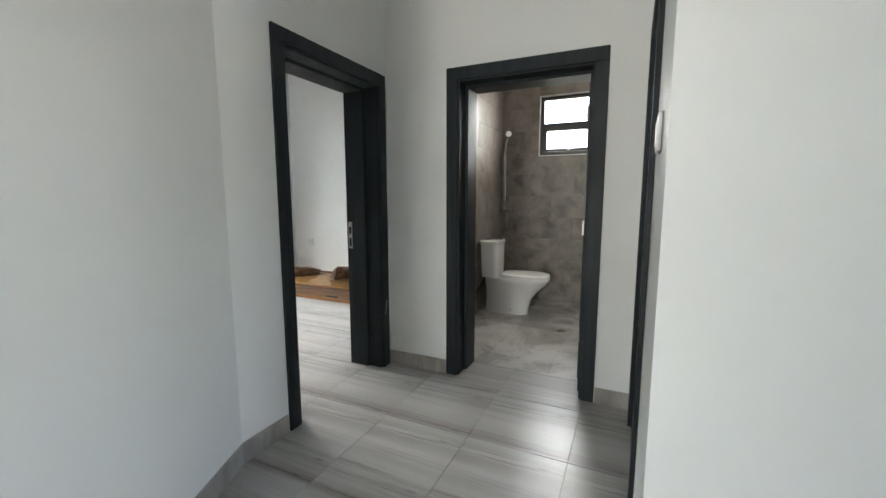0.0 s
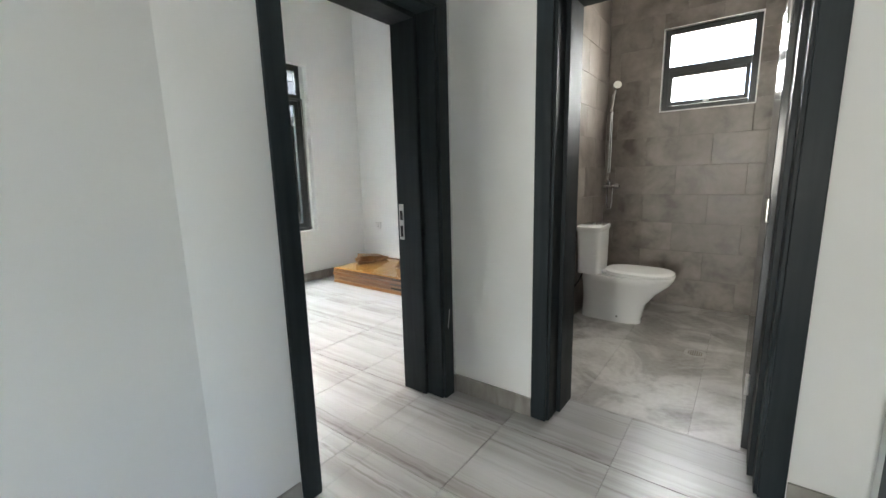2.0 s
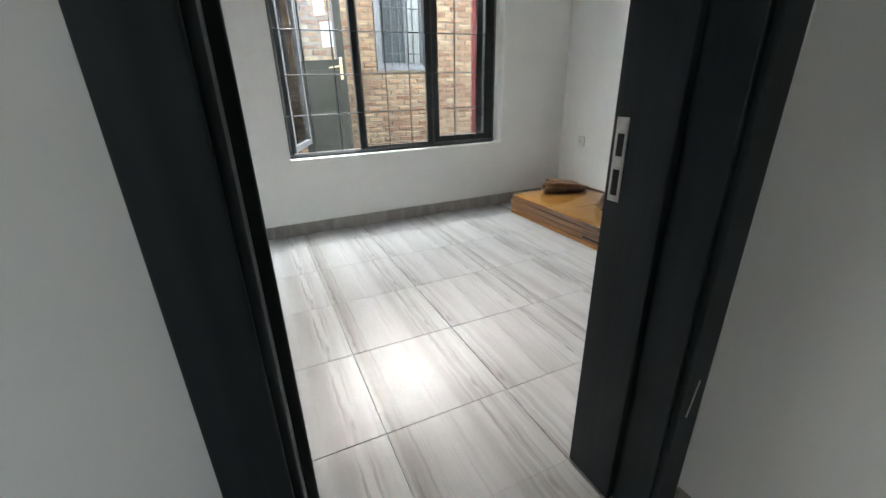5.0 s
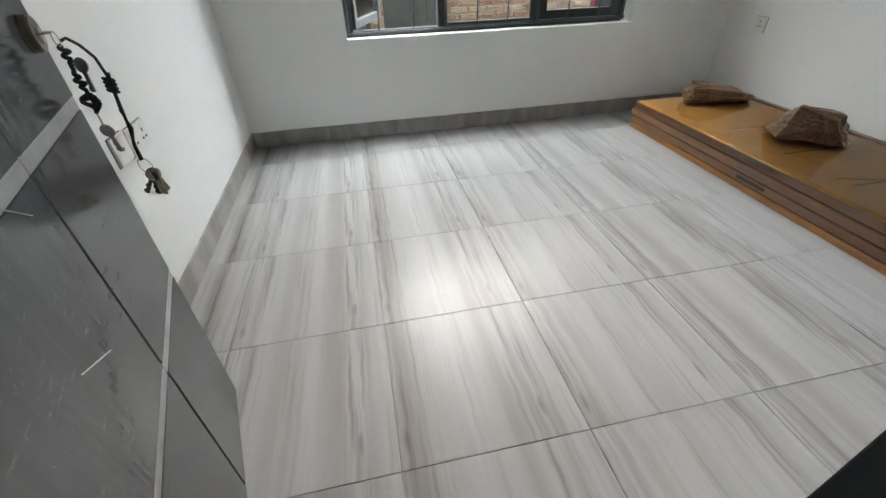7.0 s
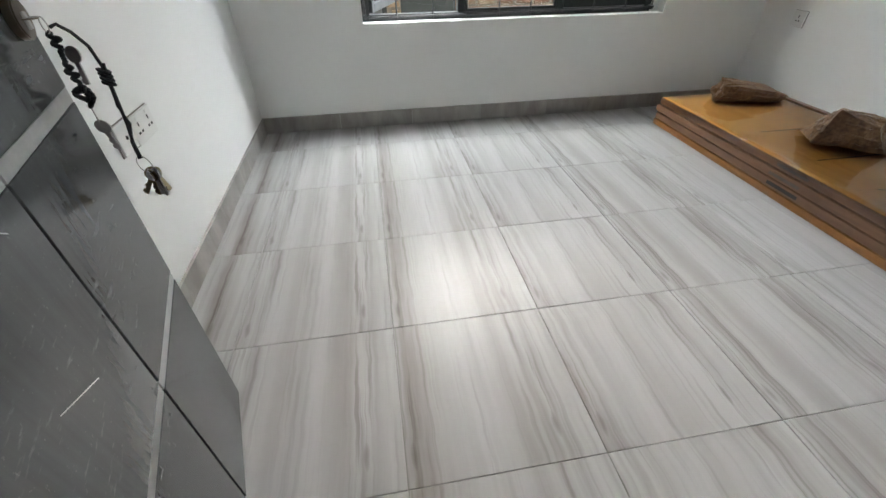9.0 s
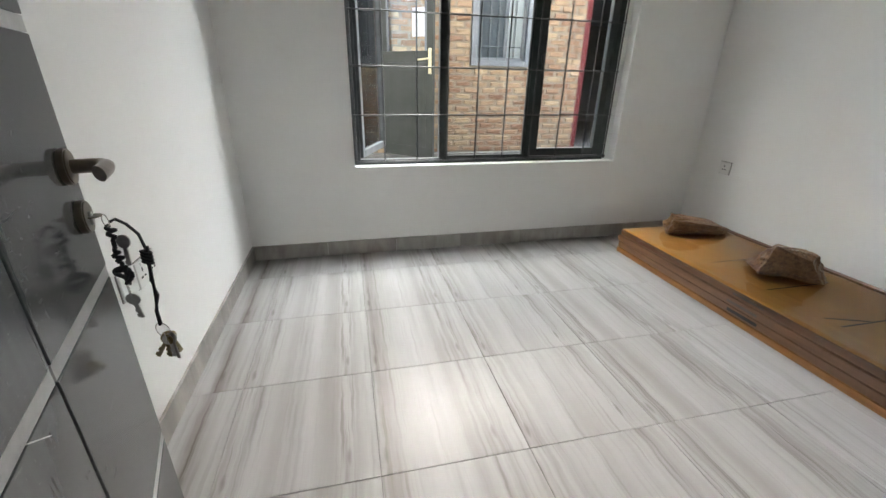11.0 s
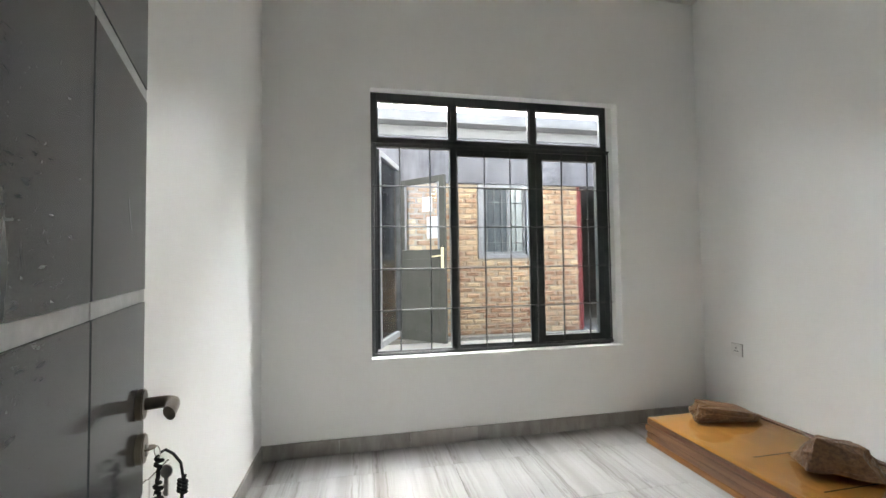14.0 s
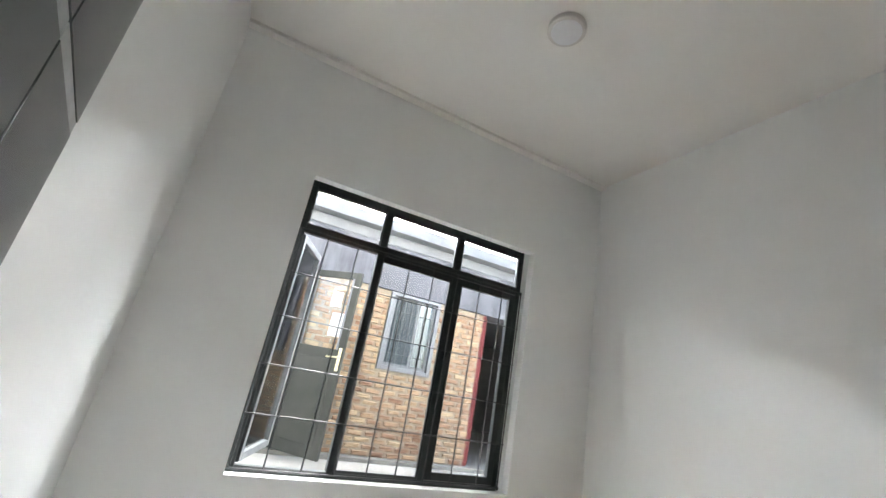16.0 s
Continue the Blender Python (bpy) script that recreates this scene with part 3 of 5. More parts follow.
# local x runs from the hinge to the free edge, local -y is the face towards the room
gx = 0.440
bands = (0.441, 0.820, 1.192, 1.566)
cols = [(0.0, gx - 0.003), (gx + 0.003, LEAF_W)]
part("panel", boxes((0.0, -0.014, 0.0, LEAF_W, 0.018, LEAF_H), bevel=0.002), DOOR, leaf)
for cx0, cx1 in cols:
    zs = [0.0] + [b for b in bands] + [LEAF_H]
    for za, zb in zip(zs, zs[1:]):
        lo, hi = za + (0.0115 if za > 0 else 0.0), zb - (0.0115 if zb < LEAF_H else 0.0)
        part("veneer_panel", boxes((cx0, -0.020, lo, cx1, -0.0145, hi), bevel=0.0012), DOOR, leaf)
for b in bands:
    for cx0, cx1 in cols:
        part("inlay_strip", boxes((cx0, -0.0188, b - 0.0103, cx1, -0.0145, b + 0.0103)), STRIP, leaf, "brushed aluminium inlay strip")
part("groove", boxes((gx - 0.0028, -0.016, 0.002, gx + 0.0028, -0.0142, LEAF_H - 0.002)), GROOVE, leaf)
for hz in (0.22, 1.0, 1.72):
    hb_ = bmesh.new()
    rod(hb_, (0.0, 0.0, hz), (0.0, 0.0, hz + 0.09), 0.008, 10)
    part("hinge", hb_, STEEL, leaf)


def disc_y(cx, cz, y0_, y1_, r, n=28, bevel=0.002):
    bm = bmesh.new()
    rod(bm, (cx, y0_, cz), (cx, y1_, cz), r, n)
    es = [e for e in bm.edges if len(e.link_faces) == 2 and any(len(f.verts) > 4 for f in e.link_faces)]
    bmesh.ops.bevel(bm, geom=es, offset=bevel, segments=2, affect="EDGES")
    return bm


hx, hz = 0.690, 1.006
handle = part("handle", disc_y(hx, hz, -0.020, -0.031, 0.0265), BRONZE, leaf, "satin bronze lever handle", True)
lv = bmesh.new()
tube(lv, [(hx, -0.028, hz), (hx, -0.056, hz), (hx - 0.003, -0.066, hz), (hx - 0.012, -0.073, hz), (hx - 0.03, -0.075, hz), (hx - 0.072, -0.075, hz)], 0.0105, 16)
for v in lv.verts:
    if v.co.x < hx - 0.06:
        v.co.x += (v.co.y + 0.075) * 1.4
part("lever", lv, BRONZE, handle, "round lever with a slanting cut end", True)
lz = 0.930
lock = part("lock_rose", disc_y(hx, lz, -0.020, -0.032, 0.0255), BRONZE, leaf, "round satin bronze lock rose", True)
part("cylinder", boxes((hx - 0.005, -0.036, lz - 0.013, hx + 0.005, -0.031, lz + 0.008), bevel=0.002), STEEL, lock)
part("latch_plate", boxes((LEAF_W - 0.0005, -0.012, 0.90, LEAF_W + 0.0015, 0.012, 1.09)), STEEL, leaf)


def key_mesh(bm, m, n=1):
    """A flat key with a round bow, hanging down from the origin."""
    b = bmesh.new()
    rod(b, (0, -0.001, -0.012), (0, 0.001, -0.012), 0.0115, 16)
    box(b, -0.0035, -0.001, -0.052, 0.0035, 0.001, -0.02)
    box(b, 0.003, -0.001, -0.05, 0.006, 0.001, -0.044)
    box(b, 0.003, -0.001, -0.04, 0.0055, 0.001, -0.034)
    b.transform(m)
    me = bpy.data.meshes.new("tmp")
    b.to_mesh(me)
    b.free()
    bm.from_mesh(me)
    bpy.data.meshes.remove(me)


def ring_mesh(bm, c, r, wire=0.0008, tilt=0.0):
    pts = [(c[0] + r * math.cos(a) * math.cos(tilt), c[1] + r * math.cos(a) * math.sin(tilt), c[2] + r * math.sin(a)) for a in [2 * math.pi * k / 20 for k in range(21)]]
    tube(bm, pts, wire, 6)


L = leaf.matrix_world
keys = thing("key_bunch", "bunch of worn keys on black knotted cords hanging from the lock", "keys", at=L @ Matrix.Translation((hx, -0.032, lz)))
kb = bmesh.new()
key_mesh(kb, pose(0, -0.016, 0, 90, 0, 0))
part("lock_key", kb, BRONZE, keys, "key standing in the lock")
kb = bmesh.new()
ring_mesh(kb, (0, -0.017, -0.009), 0.010, tilt=0.6)
part("split_ring", kb, STEEL, keys)
kb = bmesh.new()
ring_mesh(kb, (0.004, -0.018, -0.130), 0.013, tilt=0.3)
part("split_ring", kb, STEEL, keys)
kb = bmesh.new()
ring_mesh(kb, (0.008, -0.047, -0.224), 0.015, tilt=0.9)
part("split_ring", kb, STEEL, keys)
kb = bmesh.new()
knot = [((0.0022 + 0.002 * math.sin(k * 0.21)) * math.cos(k * 0.62) + 0.004 * math.sin(k * 0.13), -0.019 + (0.0026 + 0.003 * math.sin(k * 0.17)) * math.sin(k * 0.62), -0.018 - 0.00115 * k) for k in range(72)]
tube(kb, knot, 0.0033, 7)
for k in range(3):
    pts = [(0.003 + (0.014 - 0.002 * k) * math.cos(a), -0.019 + 0.005 * math.sin(2 * a + k) + 0.010 * math.cos(a), -0.108 + (0.011 - 0.001 * k) * math.sin(a) + 0.004 * k) for a in [2 * math.pi * i / 16 for i in range(17)]]
    tube(kb, pts, 0.0032, 7)
part("cord", kb, CORD, keys, "short knotted black cord", True)
kb = bmesh.new()
long_ = [(0.0, -0.021, -0.012), (0.002, -0.029, -0.009), (0.006, -0.040, -0.020), (0.010, -0.051, -0.040), (0.012, -0.054, -0.064), (0.012, -0.054, -0.095), (0.012, -0.052, -0.125), (0.011, -0.050, -0.155), (0.009, -0.046, -0.185), (0.008, -0.047, -0.212)]
tube(kb, long_, 0.0024, 7)
tube(kb, [(x + 0.004 * math.sin(i * 2.1), y - 0.004 * math.cos(i * 2.1), z) for i, (x, y, z) in enumerate(long_[4:])], 0.0022, 7)
for k in range(4):
    pts = [(0.012 + 0.006 * math.cos(a), -0.054 + 0.0003 * k + 0.007 * math.sin(a), -0.074 - 0.006 * k + 0.003 * math.sin(a)) for a in [2 * math.pi * i / 12 for i in range(13)]]
    tube(kb, pts, 0.0022, 6)
part("cord", kb, CORD, keys, "long knotted black cord", True)
kb = bmesh.new()
key_mesh(kb, pose(0.006, -0.030, -0.036, 8, 6, 60))
part("key", kb, STEEL, keys)
kb = bmesh.new()
key_mesh(kb, pose(0.004, -0.018, -0.140, -8, 4, 70))
part("key", kb, STEEL, keys)
for k, (ang, tilt_) in enumerate(((10, -24), (60, -8), (100, 6), (150, 20), (35, 34), (80, -40))):
    kb = bmesh.new()
    key_mesh(kb, pose(0.006 + 0.002 * k, -0.047 - 0.002 * k, -0.234, 4 * k - 8, tilt_ * 0.8, ang))
    part("key", kb, BRASS if k % 2 else STEEL, keys)

for sx_, sz_, sl_, an_ in ((0.36, 0.80, 0.06, 35), (0.30, 0.62, 0.09, 28), (0.62, 1.33, 0.05, 70), (0.22, 1.05, 0.07, 40)):
    mk = boxes((-sl_ / 2, -0.0006, -0.0006, sl_ / 2, 0.0004, 0.0006))
    sc = part("scratch", mk, STRIP, leaf, "pale scratch in the laminate")
    sc.matrix_local = pose(sx_, -0.0202, sz_, 0, an_, 0)

# bathroom door standing open against the side
bath_leaf = thing("bathroom_door", "dark grey laminate door standing open into the bathroom", "door", at=pose(-0.300, BB + 0.006, 0.012, 0, 0, 90))
part("panel", boxes((0.0, -0.02, 0.0, 0.74, 0.02, 1.93), bevel=0.003), DOOR, bath_leaf)
for hz_ in (0.25, 0.98, 1.70):
    hb_ = bmesh.new()
    rod(hb_, (0.0, 0.022, hz_), (0.0, 0.022, hz_ + 0.09), 0.008, 10)
    part("hinge", hb_, STEEL, bath_leaf)


# ---- bedroom window ----
win = thing("window_1", "black aluminium window in three bays, one casement open, with burglar bars", "window", kind="structure")
FX0, FX1 = WX - 0.125, WX - 0.075                          # frame depth
y0, y1, z0, z1 = WIN
TR0, TR1 = 2.097, 2.155
M1, M2 = (2.420, 2.466), (3.052, 3.098)
fr = part("window_frame", boxes((FX0, y0, z0, FX1, y0 + 0.042, z1), (FX0, y1 - 0.042, z0, FX1, y1, z1), (FX0, y0 + 0.042, z0, FX1, y1 - 0.042, z0 + 0.035), (FX0, y0 + 0.042, z1 - 0.055, FX1, y1 - 0.042, z1), bevel=0.003), ALU, win)
part("transom", boxes((FX0 + 0.001, y0 + 0.042, TR0, FX1 + 0.003, y1 - 0.042, TR1), bevel=0.003), ALU, fr)
for a, b in (M1, M2):
    part("mullion", boxes((FX0 + 0.002, a, z0 + 0.035, FX1 + 0.005, b, TR0), bevel=0.003), ALU, fr)
    part("mullion", boxes((FX0 + 0.002, a, TR1, FX1 + 0.005, b, z1 - 0.055), bevel=0.003), ALU, fr)


def pane(name, bm, mat, parent):
    g = part(name, bm, mat, parent)
    g.visible_shadow = False
    return g


for a, b in ((y0 + 0.042, M1[0]), (M1[1], M2[0]), (M2[1], y1 - 0.042)):
    pane("pane", boxes((FX0 + 0.02, a + 0.001, TR1 + 0.001, FX0 + 0.026, b - 0.001, z1 - 0.056)), DUSTY, win)
    bead = boxes((FX0 + 0.028, a, TR1, FX1 - 0.004, a + 0.012, z1 - 0.055), (FX0 + 0.028, b - 0.012, TR1, FX1 - 0.004, b, z1 - 0.055), (FX0 + 0.028, a + 0.012, TR1, FX1 - 0.004, b - 0.012, TR1 + 0.012), (FX0 + 0.028, a + 0.012, z1 - 0.067, FX1 - 0.004, b - 0.012, z1 - 0.055))
    part("glazing_bead", bead, SASH_GREY, win, "grey glazing bead")
pane("pane", boxes((FX0 + 0.02, M1[1] + 0.001, z0 + 0.036, FX0 + 0.026, M2[0] - 0.001, TR0 - 0.001)), GLASS, win)
part("glazing_bead", boxes((FX0 + 0.028, M1[1], z0 + 0.035, FX1, M1[1] + 0.016, TR0), (FX0 + 0.028, M2[0] - 0.016, z0 + 0.035, FX1, M2[0], TR0), (FX0 + 0.028, M1[1] + 0.016, z0 + 0.035, FX1, M2[0] - 0.016, z0 + 0.052), (FX0 + 0.028, M1[1] + 0.016, TR0 - 0.05, FX1, M2[0] - 0.016, TR0), bevel=0.002), ALU, win)


def sash(name, at, w, h, mat, label, bar=0.055, handle_at=None):
    """A casement: local x from its hinge, z up from its foot."""
    s = part(name, boxes((0, -0.02, 0, bar, 0.02, h), (w - bar, -0.02, 0, w, 0.02, h), (bar, -0.02, 0, w - bar, 0.02, bar), (bar, -0.02, h - bar, w - bar, 0.02, h), bevel=0.003), mat, win, label)
    s.matrix_local = at
    g = part("pane", boxes((bar - 0.004, -0.003, bar - 0.004, w - bar + 0.004, 0.003, h - bar + 0.004)), GLASS, s)
    g.visible_shadow = False
    if handle_at:
        hb = boxes((w - 0.036, 0.02, handle_at, w - 0.018, 0.034, handle_at + 0.05), (w - 0.032, 0.034, handle_at - 0.07, w - 0.022, 0.044, handle_at + 0.03), bevel=0.003)
        part("handle", hb, ALU, s)
    return s


sash("casement", pose(FX0 + 0.03, y1 - 0.044, z0 + 0.037, 0, 0, -90), y1 - 0.044 - M2[1] - 0.002, TR0 - z0 - 0.04, ALU, "closed casement in a thick black frame", 0.052, 0.62)
sash("casement", pose(FX0 - 0.01, y0 + 0.046, z0 + 0.037, 0, 0, 180 - 20.5), 0.575, TR0 - z0 - 0.04, SASH_GREY, "grey casement swung open outwards", 0.045, 0.62)

# burglar bars in front of the frame
grille = thing("burglar_bars", "thin black steel rods welded in a grid across the window", "burglar bars")
GX = WX - 0.045
for y in (1.860, 2.045, 2.262, 2.462, 2.672, 2.873, 3.081, 3.291, 3.508, 3.690):
    part("upright_rod", rod(bmesh.new(), (GX, y, 0.622), (GX + 0.002, y + 0.003, 2.118), 0.0052, 8), BAR, grille)
for z in (0.634, 0.930, 1.217, 1.517, 1.805, 2.112):
    part("cross_rod", rod(bmesh.new(), (GX + 0.009, y0 + 0.006, z), (GX + 0.009, y1 - 0.006, z + 0.004), 0.0050, 8), BAR, grille)
for yb in (y0 + 0.008, y1 - 0.02):
    for zb_ in (0.625, 2.10):
        part("bracket", boxes((FX1, yb, zb_, GX + 0.01, yb + 0.012, zb_ + 0.02)), BAR, grille)


# ---- skirting ----
def skirting(name, a, b, n, label):
    """Tiles along the wall foot from a to b (plan points), proud of it by n."""
    a, b, n = Vector((*a, 0)), Vector((*b, 0)), Vector((*n, 0))
    d = b - a
    e = thing(name, label, "baseboard", kind="structure")
    count = max(1, round(d.length / 0.5))
    for k in range(count):
        p0, p1 = a + d * (k / count) + d.normalized() * 0.001, a + d * ((k + 1) / count) - d.normalized() * 0.001
        bm = prism(bmesh.new(), [(p0.x, p0.y), (p1.x, p1.y), (p1.x + n.x, p1.y + n.y), (p0.x + n.x, p0.y + n.y)], -0.003, 0.098)
        part("skirting_tile", bm, SKIRTING, e)
    return e


K = 0.011
SK = "grey-brown streaked tile skirting along the wall foot"
skirting("baseboard", (WX, LY + K), (WX, RY - K), (K, 0), SK)
skirting("baseboard", (WX, LY), (DR, LY), (0, K), SK)
skirting("baseboard", (WX, RY), (DR, RY), (0, -K), SK)
skirting("baseboard", (DX, 1.194), (DX, 1.472), (K, 0), SK)
skirting("baseboard", (DX, 2.448), (DX, BY - K), (K, 0), SK)
skirting("baseboard", (DX, BY), (-1.168, BY), (0, -K), SK)
skirting("baseboard", (-0.188, BY), (HX - 0.01, BY), (0, -K), SK)
skirting("baseboard", (DX, 1.194), (-1.095, -0.046), (0.0099, 0.0047), SK)
skirting("baseboard", (HX, 0.90), (HX, 1.36), (-K, 0), SK)
skirting("baseboard", (HX - K, 0.90), (4.4, 0.90), (0, -K), SK)


# ---- sockets, switch, lamp ----
def socket(name, at, w, holes, label, category="socket"):
    """A wall plate: local x along the wall, -y out of it."""
    s = thing(name, label, category, at=at)
    # grey rim just wider than the plate, drawing its edge shadow in colour
    part("back_box", boxes((-w / 2 - 0.0015, -0.003, -0.0445, w / 2 + 0.0015, 0.0, 0.0445)), GROUT, s, "thin grey rim in place of the shadow round the plate")
    part("plate", boxes((-w / 2, -0.011, -0.043, w / 2, -0.003, 0.043), bevel=0.003), PLATE, s)
    if holes == "aerial":
        bm = bmesh.new()
        rod(bm, (0, -0.0125, 0), (0, -0.008, 0), 0.006, 14)
        part("aerial_hole", bm, BLACK, s)
    elif holes == "switch":
        part("rocker", boxes((-0.03, -0.013, -0.03, 0.03, -0.008, 0.03), bevel=0.003), PLATE, s)
    else:
        for cx in holes:
            part("pin_holes", boxes((cx - 0.0025, -0.0118, 0.007, cx + 0.0025, -0.0105, 0.020), (cx - 0.015, -0.0118, -0.013, cx - 0.005, -0.0105, -0.007), (cx + 0.005, -0.0118, -0.013, cx + 0.015, -0.0105, -0.007)), BLACK, s)
            part("rocker", boxes((cx - 0.006, -0.0135, 0.026, cx + 0.006, -0.0105, 0.036), bevel=0.001), PLATE, s)
    return s


socket("aerial_socket", pose(-3.088, LY, 0.572, 0, 0, 180), 0.086, "aerial", "white plastic aerial socket on the white wall", "socket")
socket("wall_socket", pose(-3.206, LY, 0.566, 0, 0, 180), 0.136, (-0.034, 0.034), "white plastic double power socket on the white wall", "socket")
socket("wall_socket", pose(-4.255, RY, 0.590, 0, 0, 0), 0.086, (0.0,), "white plastic single power socket on the white wall", "socket")
socket("light_switch", pose(HX, 1.12, 1.385, 0, 0, -90), 0.080, "switch", "white plastic light switch on the hall wall", "switch")
lamp = thing("ceiling_lamp", "round white surface-mounted ceiling lamp, switched off", "ceiling lamp", at=pose(-3.32, 2.885, CEIL))
bm = bmesh.new()
loft(bm, [ring(0, 0, 0, 0.112, 0.112, 40), ring(0, 0, -0.030, 0.112, 0.112, 40), ring(0, 0, -0.036, 0.106, 0.106, 40), ring(0, 0, -0.036, 0.092, 0.092, 40)])
part("rim", bm, LAMP_RIM, lamp, "", True)
bm = bmesh.new()
loft(bm, [ring(0, 0, -0.034, 0.091, 0.091, 40), ring(0, 0, -0.041, 0.088, 0.088, 40), ring(0, 0, -0.044, 0.06, 0.06, 40)])
part("diffuser", bm, DIFFUSER, lamp, "frosted round diffuser", True)


# ---- stacked timber doors and rocks ----
SX0, SY0 = -4.246, 3.695
zz = 0.0
stack_specs = [(0.000, 0.000, 0.040, ORANGE_TIMBER, "orange-brown timber door leaf, lowest of the stack"), (0.012, 0.004, 0.048, RED_TIMBER, "red-brown timber door leaf in the stack"), (0.004, -0.003, 0.046, RED_TIMBER, "red-brown timber door leaf in the stack"), (0.016, 0.006, 0.048, HONEY, "honey timber door leaf in crinkled clear film, top of the stack")]
for dx, dy, th, mt, lb in stack_specs:
    s = thing("timber_door_leaf", lb, "door leaf", "stacked door leaves", at=pose(SX0 + dx, SY0 + dy, zz))
    bm = bmesh.new()
    box(bm, 0, 0, 0, 2.03, 0.735, th - 0.004, bevel=0.006)
    bmesh.ops.subdivide_edges(bm, edges=[e for e in bm.edges if e.calc_length() > 0.5], cuts=24, use_grid_fill=True)
    for v in bm.verts:
        if v.co.z > 0.02:
            v.co.z += 0.0012 * noise.noise(Vector((v.co.x * 6, v.co.y * 6, zz * 40)))
        v.co.y += 0.002 * noise.noise(Vector((v.co.x * 4, zz * 50, 3.0)))
    part("slab", bm, mt, s, "", True)
    if zz > 0.01:
        part("edge_board", boxes((0.0, -0.004, 0.003, 2.03, -0.0005, th - 0.008), bevel=0.001), RED_TIMBER, s, "red-brown timber edge under the film")
        part("edge_board", boxes((-0.004, 0.0, 0.003, -0.0005, 0.73, th - 0.008), bevel=0.001), RED_TIMBER, s, "red-brown timber edge under the film")
    if mt is HONEY and zz > 0.1:
        for jx, ja, jb, turn in ((0.632, 0.155, 0.45, 0), (0.975, 0.155, 0.56, 0), (1.248, 0.155, 0.34, -20), (1.320, 0.155, 0.56, 0), (1.66, 0.155, 0.56, 0)):
            jt = part("panel_joint", boxes((-0.003, 0.0, -0.0008, 0.003, jb - ja, 0.0008)), GROOVE, s, "dark joint in the panel")
            jt.matrix_local = pose(jx, ja, th - 0.0020, 0, 0, turn)
        part("back_batten", boxes((0.0, 0.70, th - 0.004, 2.03, 0.735, th + 0.010), bevel=0.003), RED_TIMBER, s, "brown timber lipping along the wall")
    if zz > 0.01:
        part("lock_slot", boxes((0.93, -0.0052, th * 0.28, 1.10, -0.0042, th * 0.62), bevel=0.0004), BLACK if zz < 0.06 else SLOT, s, "dark lock mortise in the edge")
    zz += th
STACK_Z = zz


def rock(name, at, size, seed, points, label, taper=0.0):
    """A broken rock: the hull of a few scattered points, its faces left sharp and chipped."""
    rnd = random.Random(seed)
    bm = bmesh.new()
    for cx in (-0.46, 0.46):
        for cy in (-0.46, 0.46):
            for cz in (-0.42, 0.42):
                k = 0.72 if cz > 0 else 1.0
                bm.verts.new((cx * k + rnd.uniform(-0.16, 0.16), cy * k + rnd.uniform(-0.16, 0.16), cz + rnd.uniform(-0.14, 0.10)))
    for _ in range(points):
        d = Vector((rnd.gauss(0, 1), rnd.gauss(0, 1), rnd.gauss(0, 1))).normalized() * rnd.uniform(0.50, 0.60)
        bm.verts.new(d)
    bmesh.ops.convex_hull(bm, input=list(bm.verts))
    bmesh.ops.delete(bm, geom=[v for v in bm.verts if not v.link_faces], context="VERTS")
    bmesh.ops.bevel(bm, geom=list(bm.edges), offset=0.006, segments=1, affect="EDGES")
    bmesh.ops.triangulate(bm, faces=list(bm.faces))
    for _ in range(4):
        bmesh.ops.subdivide_edges(bm, edges=[e for e in bm.edges if e.calc_length() > 0.05], cuts=1)
        bmesh.ops.triangulate(bm, faces=list(bm.faces))
    for v in bm.verts:
        p = v.co
        cell = noise.cell(p * 4.5 + Vector((seed, 0, 0)))
        v.co = p + p.normalized() * (0.022 * cell + 0.05 * noise.noise(p * 3.2 + Vector((seed, 0, 0))) + 0.010 * noise.noise(p * 16))
    lo, hi = min(v.co.z for v in bm.verts), max(v.co.z for v in bm.verts)
    ext = [max(abs(v.co[k]) for v in bm.verts) * 2 for k in range(2)]
    for v in bm.verts:
        v.co = Vector((v.co.x / ext[0] * size[0], v.co.y / ext[1] * size[1], max(0.0, (v.co.z - lo - 0.03) / (hi - lo - 0.03)) * size[2]))
    for v in bm.verts:
        u = min(1.0, max(0.0, v.co.x / size[0] + 0.5))
        v.co.z *= 1 - taper * u
        v.co.y *= 1 - 0.6 * taper * u
    return solid(name, bm, ROCK, label, "rock", group="rocks on the timber", at=at, smooth=False)


rock("rock", pose(-4.07, 4.165, STACK_Z - 0.002, 0, 0, 80), (0.48, 0.27, 0.150), 8, 6, "long dark brown rough rock weighing down the timber", 0.62)
rock("rock", pose(-3.34, 4.11, STACK_Z - 0.002, 0, 0, 52), (0.40, 0.25, 0.225), 11, 6, "chunky orange-brown broken rock weighing down the timber", 0.42)

# clear film stretched over the top leaf and pulled down its front
prof_ = [(-0.009, -0.022), (-0.009, -0.012), (-0.007, -0.002)] + [(0.72 * k / 26, 0.002) for k in range(27)]


def film_strip(outline):
    bm = bmesh.new()
    strips = []
    for i in range(91):
        x = 2.03 * i / 90
        row = []
        for y, z in outline:
            q = Vector((x * 9, y * 7 + z * 20, 2.0))
            dn = noise.noise(q) + 0.6 * noise.noise(q * 2.7)
            row.append(bm.verts.new((x, y + (0.006 * dn if z < 0.001 else 0), z + ((0.0022 + 0.0035 * max(0.0, 1 - y / 0.12)) * (dn + 1.0) if z > 0.001 else 0.003 * dn))))
        strips.append(row)
    for ra, rb_ in zip(strips, strips[1:]):
        for k in range(len(outline) - 1):
            bm.faces.new((ra[k], rb_[k], rb_[k + 1], ra[k + 1]))
    return bm


